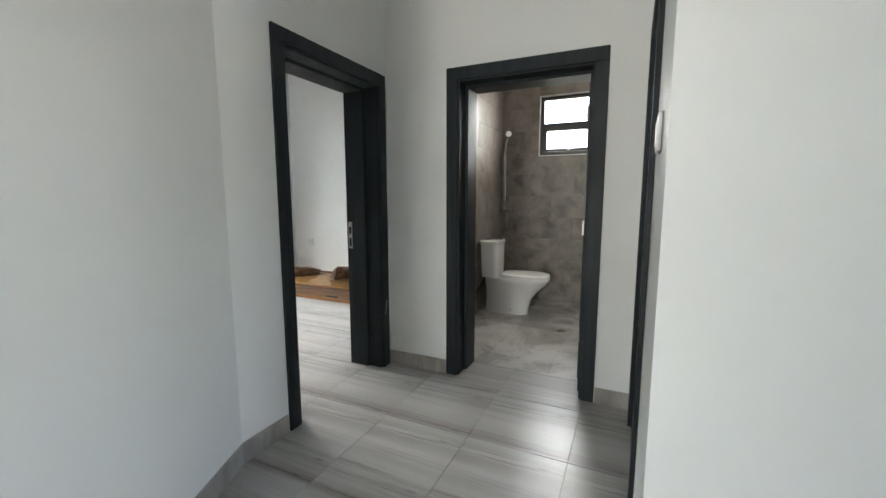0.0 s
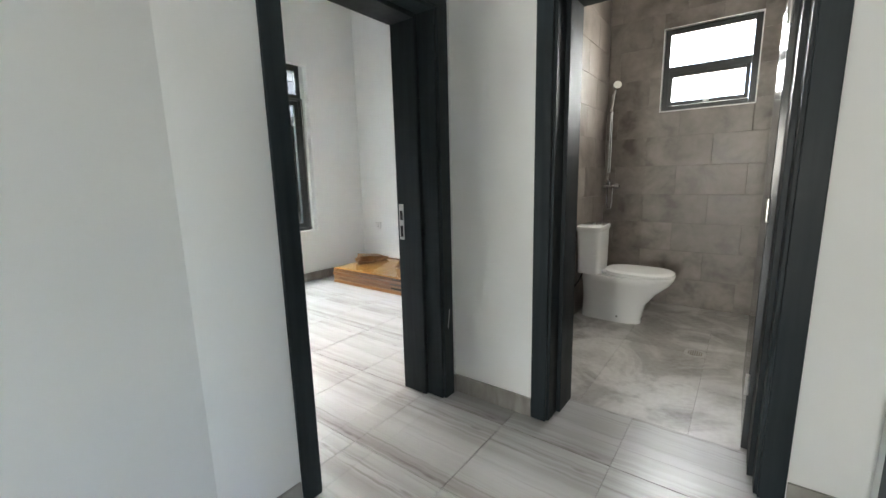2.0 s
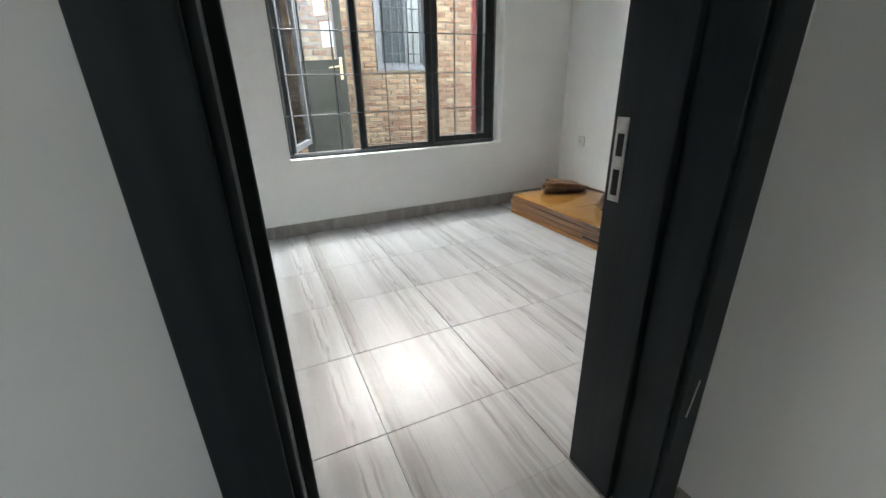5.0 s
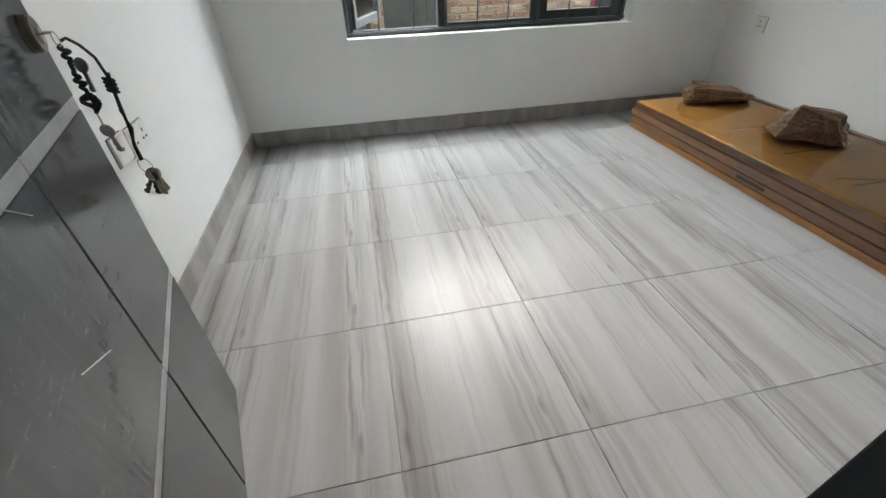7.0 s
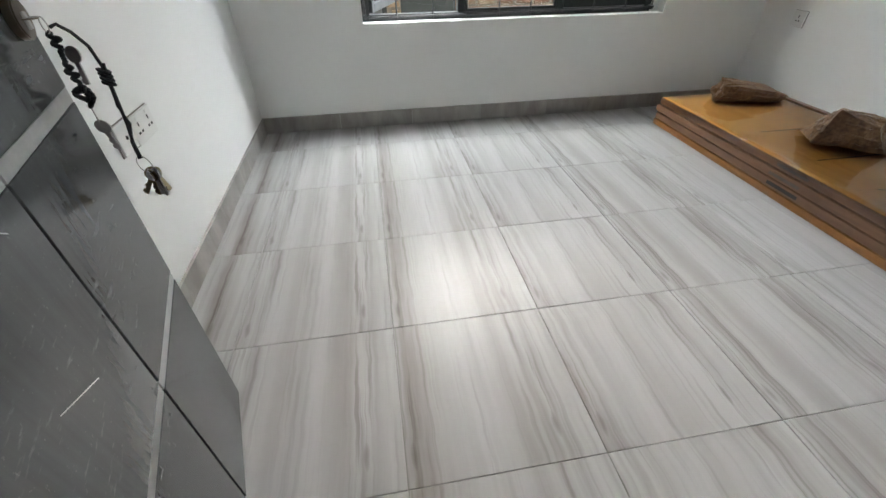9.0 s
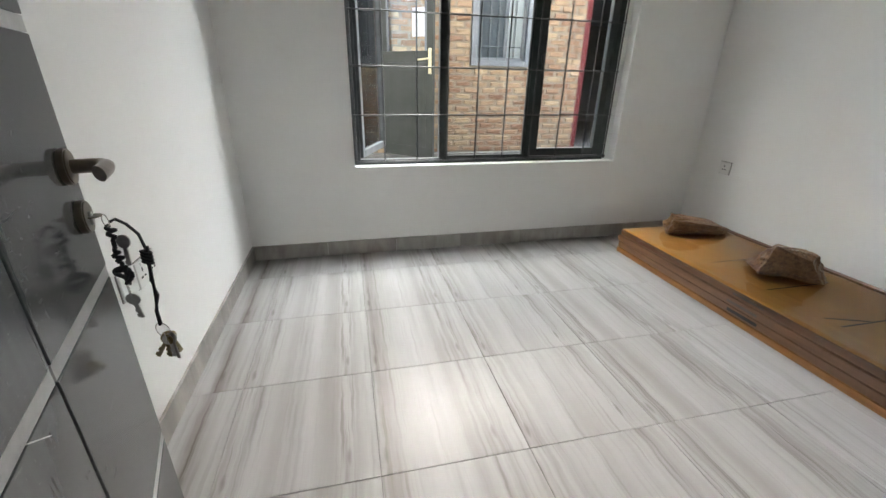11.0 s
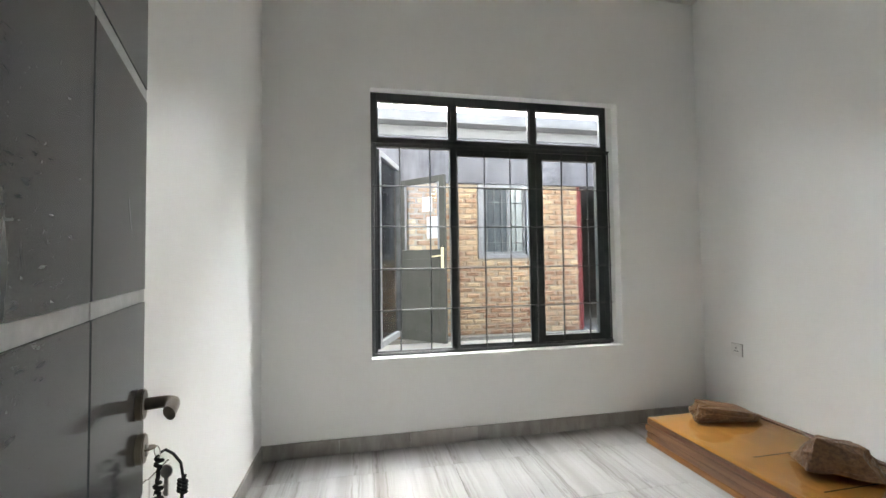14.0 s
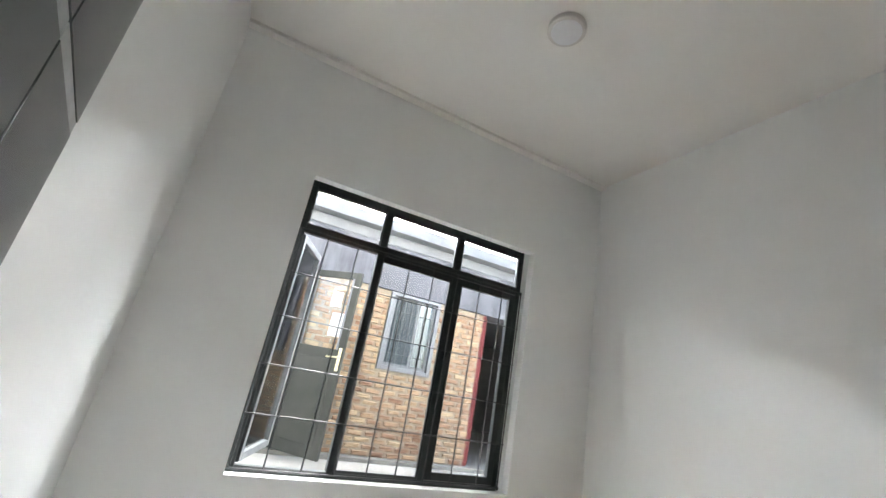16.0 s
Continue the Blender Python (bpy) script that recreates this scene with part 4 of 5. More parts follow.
film_ = thing("plastic_film", "crinkled clear plastic film wrapped over the timber door leaves", "plastic film", at=pose(SX0 + 0.016, SY0 + 0.006, STACK_Z))
part("top_sheet", film_strip(prof_[3:]), FILM, film_, "", True)
part("front_flap", film_strip(prof_[:4]), FILM, film_, "", True)


# ---- bathroom ----
toilet = thing("toilet", "white ceramic close-coupled toilet with a closed plastic lid", "toilet", at=pose(-1.495, 4.19, 0))
bm = bmesh.new()
loft(bm, [ring(0.270, 0, 0.0, 0.235, 0.105, 36, 3.2), ring(0.270, 0, 0.03, 0.232, 0.102, 36, 3.2), ring(0.288, 0, 0.16, 0.245, 0.106, 36, 3.0), ring(0.325, 0, 0.26, 0.288, 0.136, 36, 2.8), ring(0.362, 0, 0.335, 0.335, 0.172, 36, 2.5), ring(0.370, 0, 0.375, 0.350, 0.182, 36, 2.5), ring(0.370, 0, 0.388, 0.345, 0.178, 36, 2.5)])
part("bowl", bm, CERAMIC, toilet, "", True)
bm = bmesh.new()
loft(bm, [ring(0.105, 0, 0.388, 0.092, 0.158, 36, 5.0), ring(0.103, 0, 0.56, 0.095, 0.170, 36, 5.0), ring(0.100, 0, 0.735, 0.096, 0.180, 36, 5.0)])
cist = part("cistern", bm, CERAMIC, toilet, "", True)
bm = bmesh.new()
loft(bm, [ring(0.100, 0, 0.735, 0.100, 0.185, 36, 5.0), ring(0.100, 0, 0.752, 0.106, 0.190, 36, 5.0), ring(0.100, 0, 0.772, 0.104, 0.188, 36, 5.0), ring(0.100, 0, 0.778, 0.096, 0.180, 36, 5.0)])
lid = part("cistern_lid", bm, CERAMIC, cist, "", True)
bm = bmesh.new()
rod(bm, (0.1, 0, 0.777), (0.1, 0, 0.788), 0.022, 20)
part("flush_button", bm, CHROME, cist, "chrome flush button", True)
bm = bmesh.new()
loft(bm, [ring(0.470, 0, 0.389, 0.252, 0.178, 36, 2.6), ring(0.470, 0, 0.404, 0.255, 0.181, 36, 2.6), ring(0.470, 0, 0.406, 0.252, 0.178, 36, 2.6)])
part("seat", bm, SEAT, toilet, "white plastic seat", True)
bm = bmesh.new()
loft(bm, [ring(0.468, 0, 0.408, 0.250, 0.177, 36, 2.6), ring(0.468, 0, 0.424, 0.252, 0.179, 36, 2.6), ring(0.466, 0, 0.434, 0.238, 0.166, 36, 2.6), ring(0.46, 0, 0.437, 0.20, 0.13, 36, 2.6)])
part("lid", bm, SEAT, toilet, "closed white plastic lid", True)
for hy in (-0.07, 0.07):
    part("lid_hinge", boxes((0.205, hy - 0.02, 0.389, 0.235, hy + 0.02, 0.42), bevel=0.005), SEAT, toilet)
bm = bmesh.new()
rod(bm, (0.34, -0.112, 0.05), (0.34, -0.103, 0.05), 0.006, 10)
part("fixing_cap", bm, BLACK, toilet)
bm = bmesh.new()
tube(bm, [(0.06, -0.10, 0.40), (0.05, -0.17, 0.33), (0.02, -0.22, 0.27), (-0.0, -0.24, 0.23)], 0.006, 8)
part("water_hose", bm, BLACK, toilet, "thin dark supply hose", True)

shower = thing("shower_set", "chrome wall mixer with riser rail and hand shower", "shower")
SHX, SHY = -1.44, BE - 0.045
bm = bmesh.new()
rod(bm, (SHX - 0.085, SHY, 1.075), (SHX + 0.085, SHY, 1.075), 0.018, 14)
mixer = part("mixer_bar", bm, CHROME, shower, "", True)
for s in (-1, 1):
    bm = bmesh.new()
    rod(bm, (SHX + s * 0.06, SHY, 1.075), (SHX + s * 0.06, BE, 1.075), 0.012, 12)
    rod(bm, (SHX + s * 0.06, BE - 0.010, 1.075), (SHX + s * 0.06, BE, 1.075), 0.028, 16)
    part("wall_union", bm, CHROME, mixer, "", True)
bm = bmesh.new()
tube(bm, [(SHX, SHY, 1.09), (SHX, SHY - 0.005, 1.125), (SHX, SHY - 0.03, 1.145), (SHX, SHY - 0.07, 1.15)], 0.010, 10)
part("lever", bm, CHROME, mixer, "", True)
bm = bmesh.new()
rod(bm, (SHX, BE - 0.05, 1.20), (SHX, BE - 0.05, 1.90), 0.009, 12)
rod(bm, (SHX, BE - 0.05, 1.22), (SHX, BE, 1.22), 0.008, 10)
rod(bm, (SHX, BE - 0.05, 1.88), (SHX, BE, 1.88), 0.008, 10)
part("riser_rail", bm, CHROME, shower, "", True)
bm = bmesh.new()
tube(bm, [(SHX, BE - 0.075, 1.76), (SHX + 0.02, BE - 0.10, 1.86), (SHX + 0.045, BE - 0.13, 1.96)], 0.010, 10)
rod(bm, (SHX + 0.04, BE - 0.125, 1.95), (SHX + 0.062, BE - 0.165, 1.96), 0.03, 18, 0.034)
rod(bm, (SHX, BE - 0.085, 1.76), (SHX, BE - 0.04, 1.76), 0.014, 12)
part("hand_shower", bm, CHROME, shower, "", True)
bm = bmesh.new()
tube(bm, [(SHX + 0.03, SHY, 1.06), (SHX + 0.032, SHY - 0.01, 0.95), (SHX + 0.025, SHY - 0.012, 0.87), (SHX + 0.005, SHY - 0.012, 0.85), (SHX - 0.012, SHY - 0.012, 0.90), (SHX - 0.016, SHY - 0.01, 1.2), (SHX - 0.012, SHY - 0.02, 1.5), (SHX - 0.004, BE - 0.075, 1.74)], 0.006, 8)
part("shower_hose", bm, CHROME, shower, "", True)

drain = thing("floor_drain", "round steel floor drain set in the bathroom tiles", "floor drain", at=pose(-0.575, 3.75, 0.0))
bm = bmesh.new()
loft(bm, [ring(0, 0, 0.0, 0.062, 0.062, 24, 5), ring(0, 0, 0.004, 0.060, 0.060, 24, 5), ring(0, 0, 0.004, 0.047, 0.047, 24, 3)])
part("rim", bm, STEEL, drain)
bm = bmesh.new()
for k in range(-3, 4):
    box(bm, k * 0.012 - 0.0035, -math.sqrt(0.045 ** 2 - (k * 0.012) ** 2), 0.004, k * 0.012 + 0.0035, math.sqrt(0.045 ** 2 - (k * 0.012) ** 2), 0.007)
part("grate", bm, BRONZE, drain)

bwin = thing("window_2", "small dark-framed top-hung bathroom window with bright frosted daylight", "window", kind="structure")
a0, a1, c0, c1 = BWIN
WY0, WY1 = BE + 0.03, BE + 0.075
cm = c0 + 0.33
part("tile_trim", boxes((a0 - 0.008, BE - 0.004, c0 - 0.008, a0, BE + 0.03, c1 + 0.008), (a1, BE - 0.004, c0 - 0.008, a1 + 0.008, BE + 0.03, c1 + 0.008), (a0, BE - 0.004, c0 - 0.008, a1, BE + 0.03, c0), (a0, BE - 0.004, c1, a1, BE + 0.03, c1 + 0.008)), PLATE, bwin, "white tile edge trim")
part("window_frame", boxes((a0, WY0, c0, a0 + 0.045, WY1, c1), (a1 - 0.045, WY0, c0, a1, WY1, c1), (a0 + 0.045, WY0, c0, a1 - 0.045, WY1, c0 + 0.04), (a0 + 0.045, WY0, c1 - 0.045, a1 - 0.045, WY1, c1), (a0 + 0.045, WY0, cm - 0.03, a1 - 0.045, WY1, cm + 0.03), bevel=0.003), ALU, bwin)
sb = 0.03
part("sash", boxes((a0 + 0.047, WY0 - 0.012, c0 + 0.042, a0 + 0.047 + sb, WY1 - 0.01, cm - 0.032), (a1 - 0.047 - sb, WY0 - 0.012, c0 + 0.042, a1 - 0.047, WY1 - 0.01, cm - 0.032), (a0 + 0.047 + sb, WY0 - 0.012, c0 + 0.042, a1 - 0.047 - sb, WY1 - 0.01, c0 + 0.042 + sb), (a0 + 0.047 + sb, WY0 - 0.012, cm - 0.032 - sb, a1 - 0.047 - sb, WY1 - 0.01, cm - 0.032), bevel=0.002), ALU, bwin)
pane("pane", boxes((a0 + 0.046, WY0 + 0.018, cm + 0.031, a1 - 0.046, WY0 + 0.024, c1 - 0.046)), DUSTY, bwin)
pane("pane", boxes((a0 + 0.075, WY0 + 0.018, c0 + 0.07, a1 - 0.075, WY0 + 0.024, cm - 0.06)), DUSTY, bwin)
part("catch", boxes(((a0 + a1) / 2 - 0.02, WY0 - 0.022, c0 + 0.05, (a0 + a1) / 2 + 0.02, WY0 - 0.012, c0 + 0.064), bevel=0.002), STEEL, bwin)


# ---- the neighbouring house ----
HWX, HZ0, HZ1 = -6.667, 0.345, 2.258
house = thing("brick_house", "neighbouring burnt-brick house on a concrete plinth", "house")
HY0, HY1, HYR = -3.0, 4.61, 5.55                           # wall run, doorway edge
HWIN = (3.225, 3.925, 1.305, 2.252)
core = boxes((HWX - 0.22, HY0, HZ0, HWX - 0.012, 1.50, HZ1), (HWX - 0.22, 2.09, HZ0, HWX - 0.012, HWIN[0], HZ1), (HWX - 0.22, HWIN[1], HZ0, HWX - 0.012, HY1 - 0.01, HZ1), (HWX - 0.22, HWIN[0], HZ0, HWX - 0.012, HWIN[1], HWIN[2]), (HWX - 0.22, HYR + 0.01, HZ0, HWX - 0.012, 9.0, HZ1))
hwall = part("wall", core, MORTAR, house, "sandy mortar behind the bricks")
# inner walls, coloured dark in place of the rooms' shade
part("back_wall", boxes((HWX - 4.0, HY0, HZ0, HWX - 3.8, 9.0, HZ1), (HWX - 3.8, HY0, HZ0, HWX - 0.22, HY0 + 0.2, HZ1), (HWX - 3.8, 8.8, HZ0, HWX - 0.22, 9.0, HZ1), (HWX - 3.8, 2.9, HZ0, HWX - 0.22, 3.0, HZ1), (HWX - 3.8, 4.2, HZ0, HWX - 0.22, 4.3, HZ1)), ROOM_SHADE, house)
part("plinth", boxes((HWX - 4.0, HY0 - 0.1, YARD - 0.2, HWX + 0.10, 9.1, HZ0), bevel=0.008), CONCRETE, house, "pale concrete plinth")
part("ring_beam", boxes((HWX - 4.05, HY0 - 0.05, HZ1, HWX + 0.03, 9.05, 2.83), bevel=0.006), BEAM, house, "water-stained grey rendered beam")
gut = bmesh.new()
box(gut, HWX + 0.03, HY0 - 0.2, 2.955, HWX + 0.22, 9.2, 2.975, bevel=0.005)
box(gut, HWX + 0.20, HY0 - 0.2, 2.975, HWX + 0.22, 9.2, 3.09, bevel=0.004)
box(gut, HWX - 0.02, HY0 - 0.2, 2.832, HWX + 0.04, 9.2, 3.10)
part("gutter", gut, WHITE_METAL, house, "weathered white box gutter")
rb = bmesh.new()
ny = 150
cols_ = []
for i in range(ny + 1):
    y = HY0 - 0.3 + (9.6 - HY0) * i / ny
    dz = 0.018 * math.cos(i * math.pi)
    cols_.append([rb.verts.new((HWX + 0.12, y, 3.10 + dz)), rb.verts.new((HWX - 1.4, y, 3.70 + dz)), rb.verts.new((HWX - 4.3, y, 3.05 + dz))])
for a, b in zip(cols_, cols_[1:]):
    for k in range(2):
        rb.faces.new((a[k], b[k], b[k + 1], a[k + 1]))
bmesh.ops.solidify(rb, geom=list(rb.faces), thickness=0.01)
part("roof", rb, ROOF, house, "grey corrugated metal roof")
# its barred window
w0, w1, q0, q1 = HWIN
hw = part("window", boxes((HWX - 0.05, w0, q0, HWX + 0.02, w0 + 0.05, q1), (HWX - 0.05, w1 - 0.05, q0, HWX + 0.02, w1, q1), (HWX - 0.05, w0 + 0.05, q0, HWX + 0.02, w1 - 0.05, q0 + 0.055), (HWX - 0.05, w0 + 0.05, q1 - 0.04, HWX + 0.02, w1 - 0.05, q1), bevel=0.004), PALE_ALU, house, "pale grey sliding window")
part("sash_frame", boxes((HWX - 0.06, w0 + 0.05, q0 + 0.055, HWX - 0.03, w0 + 0.09, q1 - 0.04), (HWX - 0.06, w1 - 0.09, q0 + 0.055, HWX - 0.03, w1 - 0.05, q1 - 0.04), (HWX - 0.06, w0 + 0.09, q0 + 0.055, HWX - 0.03, w1 - 0.09, q0 + 0.09), (HWX - 0.06, w0 + 0.40, q0 + 0.09, HWX - 0.03, w0 + 0.44, q1 - 0.04)), PALE_ALU, hw)
part("pane", boxes((HWX - 0.048, w0 + 0.09, q0 + 0.09, HWX - 0.042, w0 + 0.40, q1 - 0.04)), SHADED, hw, "dark tinted glass")
part("pane", boxes((HWX - 0.044, w0 + 0.44, q0 + 0.09, HWX - 0.038, w1 - 0.09, q1 - 0.04)), TINTED, hw, "dark reflecting glass")
bm = bmesh.new()
for k in range(6):
    rod(bm, (HWX - 0.022, w0 + 0.12 + k * 0.1, q0 + 0.06), (HWX - 0.022, w0 + 0.12 + k * 0.1, q1 - 0.04), 0.005, 6)
for hz_ in (0.20, 0.72):
    rod(bm, (HWX - 0.022, w0 + 0.05, q0 + hz_), (HWX - 0.022, w1 - 0.05, q0 + hz_), 0.005, 6)
part("window_bars", bm, SASH_GREY, hw)
# its half-glazed steel door, standing open
hd = part("steel_door", boxes((0.0, -0.02, 0.0, 0.65, 0.02, 1.0), bevel=0.003), STEEL_DOOR, house, "grey half-glazed steel door standing open")
part("pressed_panel", boxes((0.085, -0.026, 0.11, 0.565, -0.0205, 0.90), bevel=0.003), STEEL_DOOR, hd)
for sx in (0.0, 0.575):
    part("stile", boxes((sx, -0.02, 1.001, sx + 0.075, 0.02, 1.80), bevel=0.003), STEEL_DOOR, hd)
part("top_rail", boxes((0.0755, -0.02, 1.73, 0.5745, 0.02, 1.80), bevel=0.003), STEEL_DOOR, hd)
hd.matrix_local = pose(HWX + 0.02, 2.245, HZ0 + 0.01, 0, 0, 45) @ Matrix.Diagonal((1, 1, 1.06, 1))
g = part("pane", boxes((0.073, -0.003, 0.998, 0.577, 0.003, 1.732)), GLASS, hd)
for bx_ in (0.075, 0.555):
    part("glazing_bead", boxes((bx_, -0.026, 1.0, bx_ + 0.02, -0.004, 1.73)), WHITE_METAL, hd)
for pa in ((0.33, -0.007, 1.42, 0.47, -0.005, 1.58), (0.39, -0.007, 1.12, 0.55, -0.005, 1.36)):
    part("paper", boxes(pa), PAPER, hd, "white paper notice stuck on the glass")
hh_ = boxes((0.60, -0.03, 0.80, 0.635, -0.021, 1.02), bevel=0.003)
rod(hh_, (0.617, -0.03, 0.93), (0.617, -0.075, 0.93), 0.008, 10)
rod(hh_, (0.62, -0.07, 0.93), (0.49, -0.07, 0.92), 0.008, 10)
part("door_handle", hh_, BRASS, hd, "brass lever handle")
part("door_frame", boxes((HWX - 0.10, 1.50, HZ0, HWX + 0.01, 1.545, HZ1), (HWX - 0.10, 2.04, HZ0, HWX + 0.01, 2.088, HZ1)), STEEL_DOOR, house)
# its red door, ajar in the dark doorway
rd = part("red_door", boxes((0, -0.02, 0, 0.80, 0.02, 1.88), (0.10, -0.027, 0.12, 0.70, -0.021, 0.75), (0.10, -0.027, 0.90, 0.70, -0.021, 1.62), bevel=0.004), RED, house, "red painted door standing open")
rd.matrix_local = pose(HWX - 0.10, HY1 + 0.09, HZ0 + 0.01, 0, 0, 152)
part("door_jamb", boxes((HWX - 0.16, HY1 - 0.009, HZ0, HWX - 0.02, HY1 + 0.050, HZ1), (HWX - 0.16, HYR - 0.04, HZ0, HWX - 0.02, HYR + 0.009, HZ1)), RED, house)

# palm behind the roof
palm = thing("palm_tree", "palm with drooping green fronds behind the roof", "tree", at=pose(-11.8, 2.5, YARD - 0.9))
bm = bmesh.new()
tube(bm, [(0.04 * math.sin(k), 0.05 * k / 3, 0.56 * k) for k in range(11)], 0.11, 12)
part("trunk", bm, BARK, palm, "", True)
bm = bmesh.new()
prnd = random.Random(4)
for k in range(17):
    az, lift, ln = 2 * math.pi * k / 17 + prnd.uniform(-0.15, 0.15), prnd.uniform(0.1, 1.0), prnd.uniform(1.5, 2.1)
    spine = []
    for i in range(13):
        s = i / 12
        r = ln * s * (0.95 - 0.25 * s)
        spine.append(Vector((r * math.cos(az), r * math.sin(az) + 0.17, 5.6 + ln * (lift * s - 1.15 * s * s))))
    tube(bm, spine, 0.012, 5)
    side = Vector((-math.sin(az), math.cos(az), 0))
    for i in range(1, 13):
        for sgn in (-1, 1):
            for h_ in (0.0, 0.5):
                p = spine[i - 1].lerp(spine[i], 1 - h_)
                l_ = 0.42 * math.sin(math.pi * min(0.97, 0.12 + 0.85 * i / 13)) + 0.06
                d = (spine[i] - spine[i - 1]).normalized()
                tip = p + side * sgn * l_ * 0.8 + d * l_ * 0.45 + Vector((0, 0, -0.35 * l_))
                w_ = d * 0.016
                mid = p.lerp(tip, 0.5) + Vector((0, 0, 0.02))
                vs = [bm.verts.new(q) for q in (p - w_, mid - w_, tip, mid + w_, p + w_)]
                bm.faces.new(vs)
part("crown", bm, LEAF, palm, "feathered green fronds")


# ---- tiles: pieces laid last ----
def tile_mesh(name, w, d, th, mat, corner=(0.0, 0.0), bevel=0.0012):
    """A tile with softened upper edges, lying in x and y, its top at z = 0."""
    bm = bmesh.new()
    o = [(0, 0), (w, 0), (w, d), (0, d)]
    at_x, at_y = corner
    lo = [bm.verts.new((at_x + x, at_y + y, -th)) for x, y in o]
    md = [bm.verts.new((at_x + x, at_y + y, -bevel)) for x, y in o]
    i_ = [(bevel, bevel), (w - bevel, bevel), (w - bevel, d - bevel), (bevel, d - bevel)]
    hi = [bm.verts.new((at_x + x, at_y + y, 0)) for x, y in i_]
    for a, b in ((lo, md), (md, hi)):
        for k in range(4):
            bm.faces.new((a[k], a[(k + 1) % 4], b[(k + 1) % 4], b[k]))
    bm.faces.new(hi)
    return mesh_of(name, bm, mat)


tile_cache = {}


def lay(parent, name, mat, x0, x1, y0_, y1_, gx_, gy_, size_x, size_y, to_world, joint=0.0018, th=0.008, bond=0.0, holes=()):
    """Tiles on a grid cut to the rectangle x0..x1, y0..y1; each an object of its own on a shared mesh."""
    j0, j1 = math.floor((y0_ - gy_) / size_y), math.ceil((y1_ - gy_) / size_y)
    for j in range(j0, j1):
        off = gx_ + (bond * size_x if j % 2 else 0.0)
        for i in range(math.floor((x0 - off) / size_x), math.ceil((x1 - off) / size_x)):
            ax, bx = max(off + i * size_x + joint / 2, x0), min(off + (i + 1) * size_x - joint / 2, x1)
            ay, by = max(gy_ + j * size_y + joint / 2, y0_), min(gy_ + (j + 1) * size_y - joint / 2, y1_)
            pieces = [(ax, bx, ay, by)]
            for hx0, hx1, hy0, hy1 in holes:
                out = []
                for a, b, c, d in pieces:
                    if b <= hx0 or a >= hx1 or d <= hy0 or c >= hy1:
                        out.append((a, b, c, d))
                        continue
                    if a < hx0:
                        out.append((a, hx0, c, d))
                    if b > hx1:
                        out.append((hx1, b, c, d))
                    m0, m1 = max(a, hx0), min(b, hx1)
                    if c < hy0:
                        out.append((m0, m1, c, hy0))
                    if d > hy1:
                        out.append((m0, m1, hy1, d))
                pieces = out
            for a, b, c, d in pieces:
                w, dd = round(b - a, 4), round(d - c, 4)
                if w < 0.012 or dd < 0.012:
                    continue
                full = (off + i * size_x, gy_ + j * size_y)
                corner = (round(a - full[0], 4), round(c - full[1], 4))
                key = (mat.name, w, dd, corner)
                if key not in tile_cache:
                    tile_cache[key] = tile_mesh(name, w, dd, th, mat, corner)
                ob = new(name, tile_cache[key])
                ob.parent = parent
                ob.matrix_local = to_world(*full)


G = 0.5
GX0, GY0 = -3.75, 1.8345
flat = lambda a, c: pose(a, c, 0.0)
lay(floor, "floor_tile", TILE, WX, DR, LY, RY, GX0, GY0, G, G, flat)
lay(floor, "floor_tile", TILE, DR, DX, 1.51, 2.39, GX0, GY0, G, G, flat)
lay(floor, "floor_tile", TILE, DX, HX, -1.2, BY, GX0, GY0, G, G, flat)
lay(floor, "floor_tile", TILE, HX, 1.9, -1.2, 0.90, GX0, GY0, G, G, flat)
lay(floor, "floor_tile", TILE, -1.11, -0.24, BY, BB, GX0, GY0, G, G, flat)
solid("floor_living", boxes((-1.095, -7.0, -0.003, 1.9, -1.2, 0.0), (1.9, -7.0, -0.003, 4.4, 0.90, 0.0)), TILE, "pale tiled floor of the room behind", "floor", "structure")
lay(floor, "bathroom_floor_tile", BATH_FLOOR, BX, 0.75, BB, BE, -0.515, BB, 0.5, 0.5, flat)

bath_left = thing("bathroom_tiles_side", "taupe stone-look wall tiles in running bond", "wall tiles", kind="structure")
part("tile_bed", boxes((BX - 0.012, BB, -0.003, BX - 0.003, BE + 0.01, CEIL)), BATH_GROUT, bath_left)
lay(bath_left, "wall_tile", BATH_WALL, BB, BE, 0.0, CEIL, BB, 0.0, 0.5, 0.25, lambda a, c: Matrix(((0, 0, 1, BX), (1, 0, 0, a), (0, 1, 0, c), (0, 0, 0, 1))), joint=0.0014, bond=0.5)
bath_back = thing("bathroom_tiles_back", "taupe stone-look wall tiles round the small window", "wall tiles", kind="structure")
part("tile_bed", boxes((BX, BE + 0.003, -0.003, a0 - 0.001, BE + 0.012, CEIL), (a1 + 0.001, BE + 0.003, -0.003, 0.75, BE + 0.012, CEIL), (a0 - 0.001, BE + 0.003, -0.003, a1 + 0.001, BE + 0.012, c0), (a0 - 0.001, BE + 0.003, c1, a1 + 0.001, BE + 0.012, CEIL)), BATH_GROUT, bath_back)
lay(bath_back, "wall_tile", BATH_WALL, BX, 0.75, 0.0, CEIL, BX + 0.1, 0.0, 0.5, 0.25, lambda a, c: Matrix(((1, 0, 0, a), (0, 0, -1, BE), (0, 1, 0, c), (0, 0, 0, 1))), joint=0.0014, bond=0.5, holes=((a0 - 0.006, a1 + 0.006, c0 - 0.006, c1 + 0.006),))

# bricks of the neighbouring house
brnd = random.Random(21)
CH, BL = 0.0665, 0.205


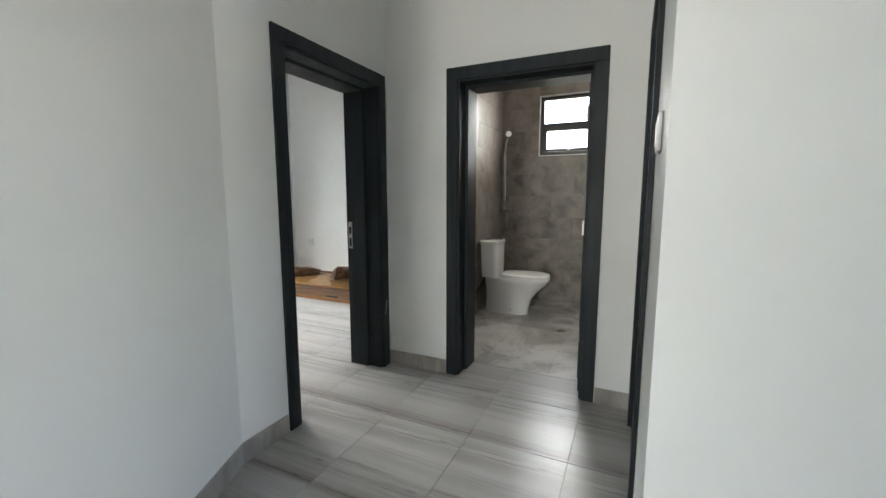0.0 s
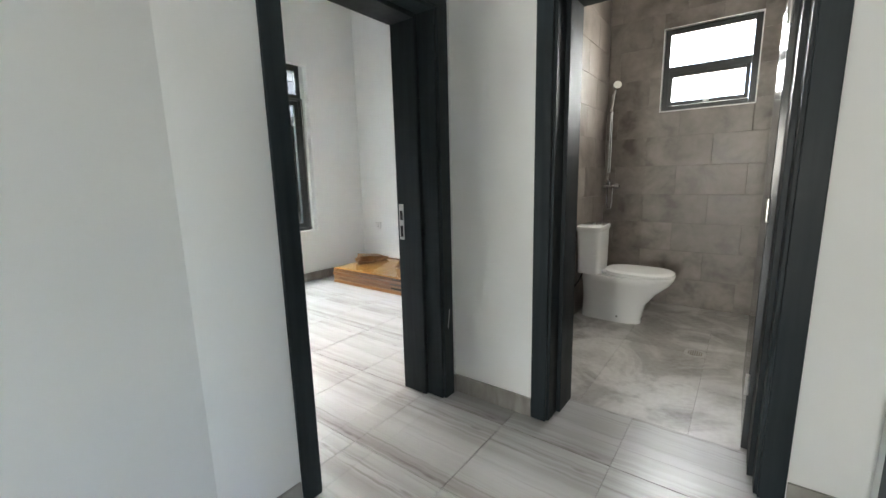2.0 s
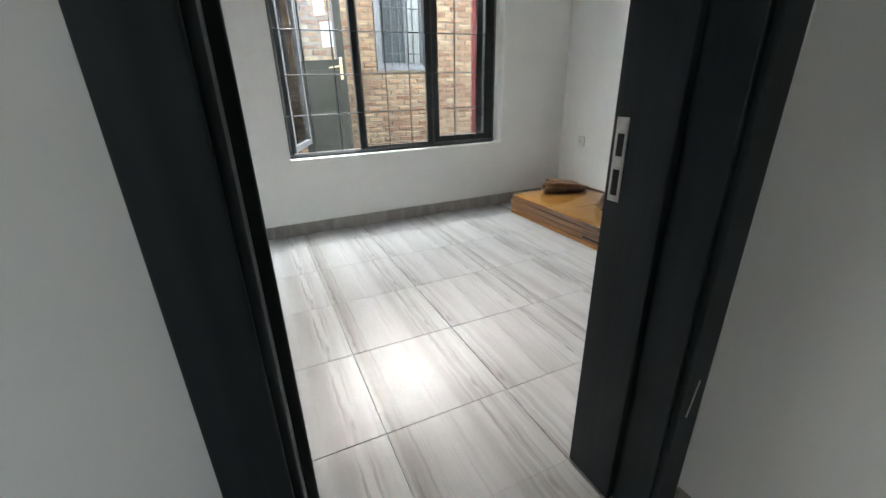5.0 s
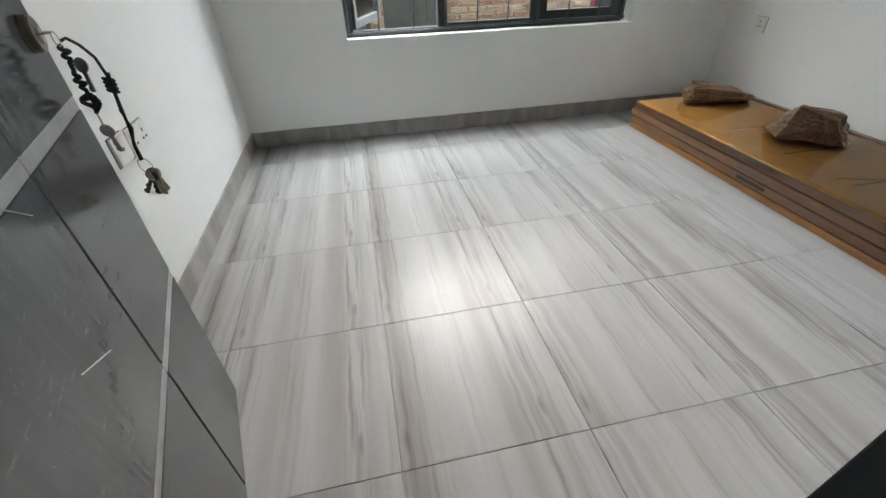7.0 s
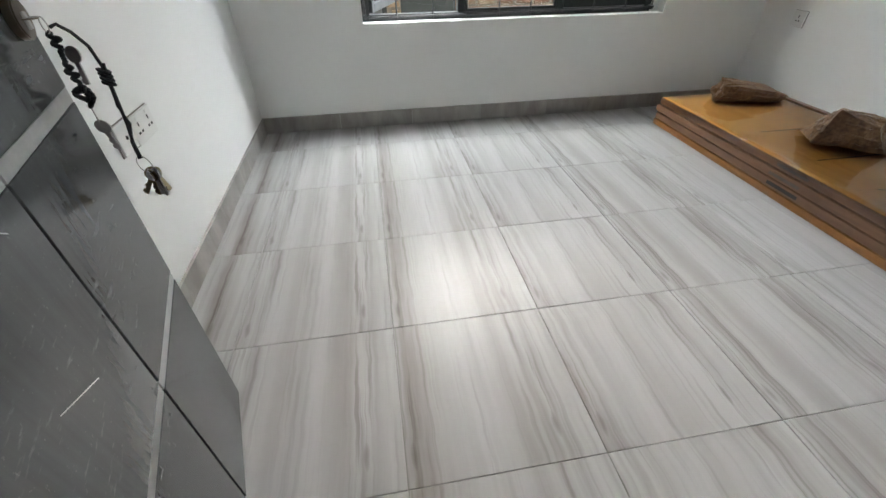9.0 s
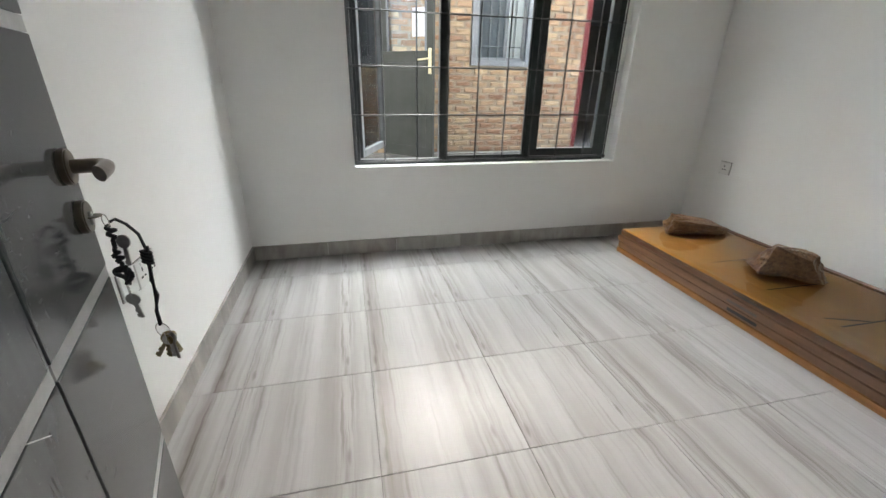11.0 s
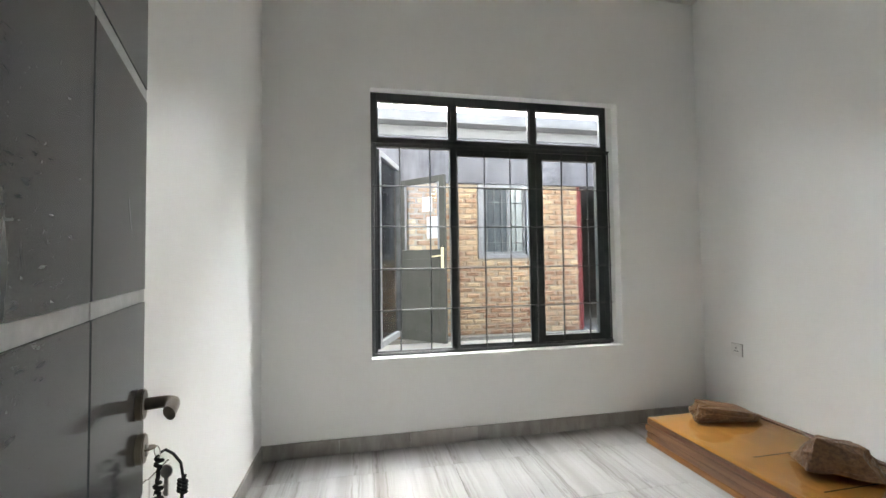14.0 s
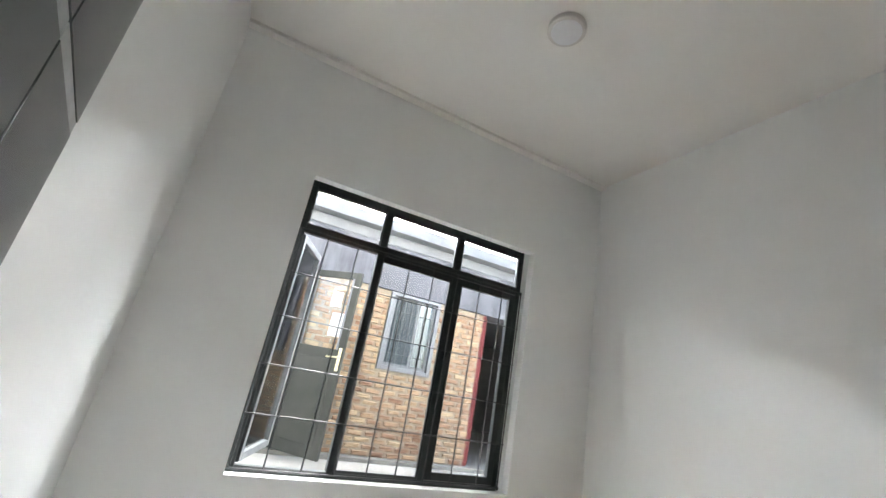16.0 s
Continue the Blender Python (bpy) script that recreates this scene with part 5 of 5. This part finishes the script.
def brick_bm(bm, x, ya, yb, za, zb, rnd):
    """One worn brick: eight corners pushed about and a softened face."""
    j = lambda s: rnd.uniform(-s, s)
    back = [bm.verts.new((x - 0.05, y, z)) for y, z in ((ya, za), (yb, za), (yb, zb), (ya, zb))]
    mid = [bm.verts.new((x - 0.006, y + j(0.008), z + j(0.005))) for y, z in ((ya, za), (yb, za), (yb, zb), (ya, zb))]
    front = [bm.verts.new((x + j(0.006), y + j(0.006), z + j(0.005))) for y, z in ((ya + 0.008, za + 0.007), (yb - 0.008, za + 0.007), (yb - 0.008, zb - 0.007), (ya + 0.008, zb - 0.007))]
    for a, b in ((back, mid), (mid, front)):
        for k in range(4):
            bm.faces.new((a[k], a[(k + 1) % 4], b[(k + 1) % 4], b[k]))
    bm.faces.new(front)


shapes = []
for k in range(14):
    bm = bmesh.new()
    brick_bm(bm, 0, -BL / 2 + brnd.uniform(0.008, 0.020), BL / 2 - brnd.uniform(0.008, 0.020), -CH / 2 + brnd.uniform(0.005, 0.011), CH / 2 - brnd.uniform(0.005, 0.011), brnd)
    shapes.append(mesh_of("brick", bm, BRICK))
field = bmesh.new()
for r in range(int((HZ1 - HZ0) / CH)):
    zc = HZ0 + CH * (r + 0.5)
    yy = HY0 + (BL / 2 if r % 2 else 0.0)
    while yy < 8.9:
        lo, hi = yy, yy + BL
        yy += BL
        if lo < 1.50 - 0.01:
            hi = min(hi, 1.50)
        if 1.50 - 0.06 < lo < 2.09 and hi <= 2.09 + 0.06:
            continue
        if lo < 2.09 < hi and lo > 1.5:
            lo = 2.093
        if lo < HY1 < hi:
            hi = HY1 + brnd.uniform(-0.012, 0.012)
        if HY1 <= lo and hi < HYR:
            continue
        if lo < HYR < hi:
            lo = HYR
        if zc > q0 - 0.02:
            if lo >= w0 - 0.05 and hi <= w1 + 0.05:
                continue
            if lo < w0 < hi:
                hi = w0 - 0.004
            if lo < w1 < hi:
                lo = w1 + 0.004
        if hi - lo < 0.05:
            continue
        if hi - lo > BL - 0.02 and 2.09 < lo and hi < 4.7:
            ob = new("brick", brnd.choice(shapes))
            ob.parent = hwall
            ob.matrix_local = pose(HWX + brnd.uniform(-0.004, 0.003), (lo + hi) / 2, zc + brnd.uniform(-0.004, 0.004), brnd.uniform(-3.0, 3.0), 0, 0) @ Matrix.Diagonal((1.0, brnd.uniform(0.88, 1.02), brnd.uniform(0.80, 1.06), 1.0))
        else:
            brick_bm(field, HWX, lo + 0.010, hi - 0.010, zc - CH / 2 + 0.008, zc + CH / 2 - 0.008, brnd)
tagged(part("brick_field", field, FAR_BRICK, hwall, "irregular burnt bricks"), kind="stuff")
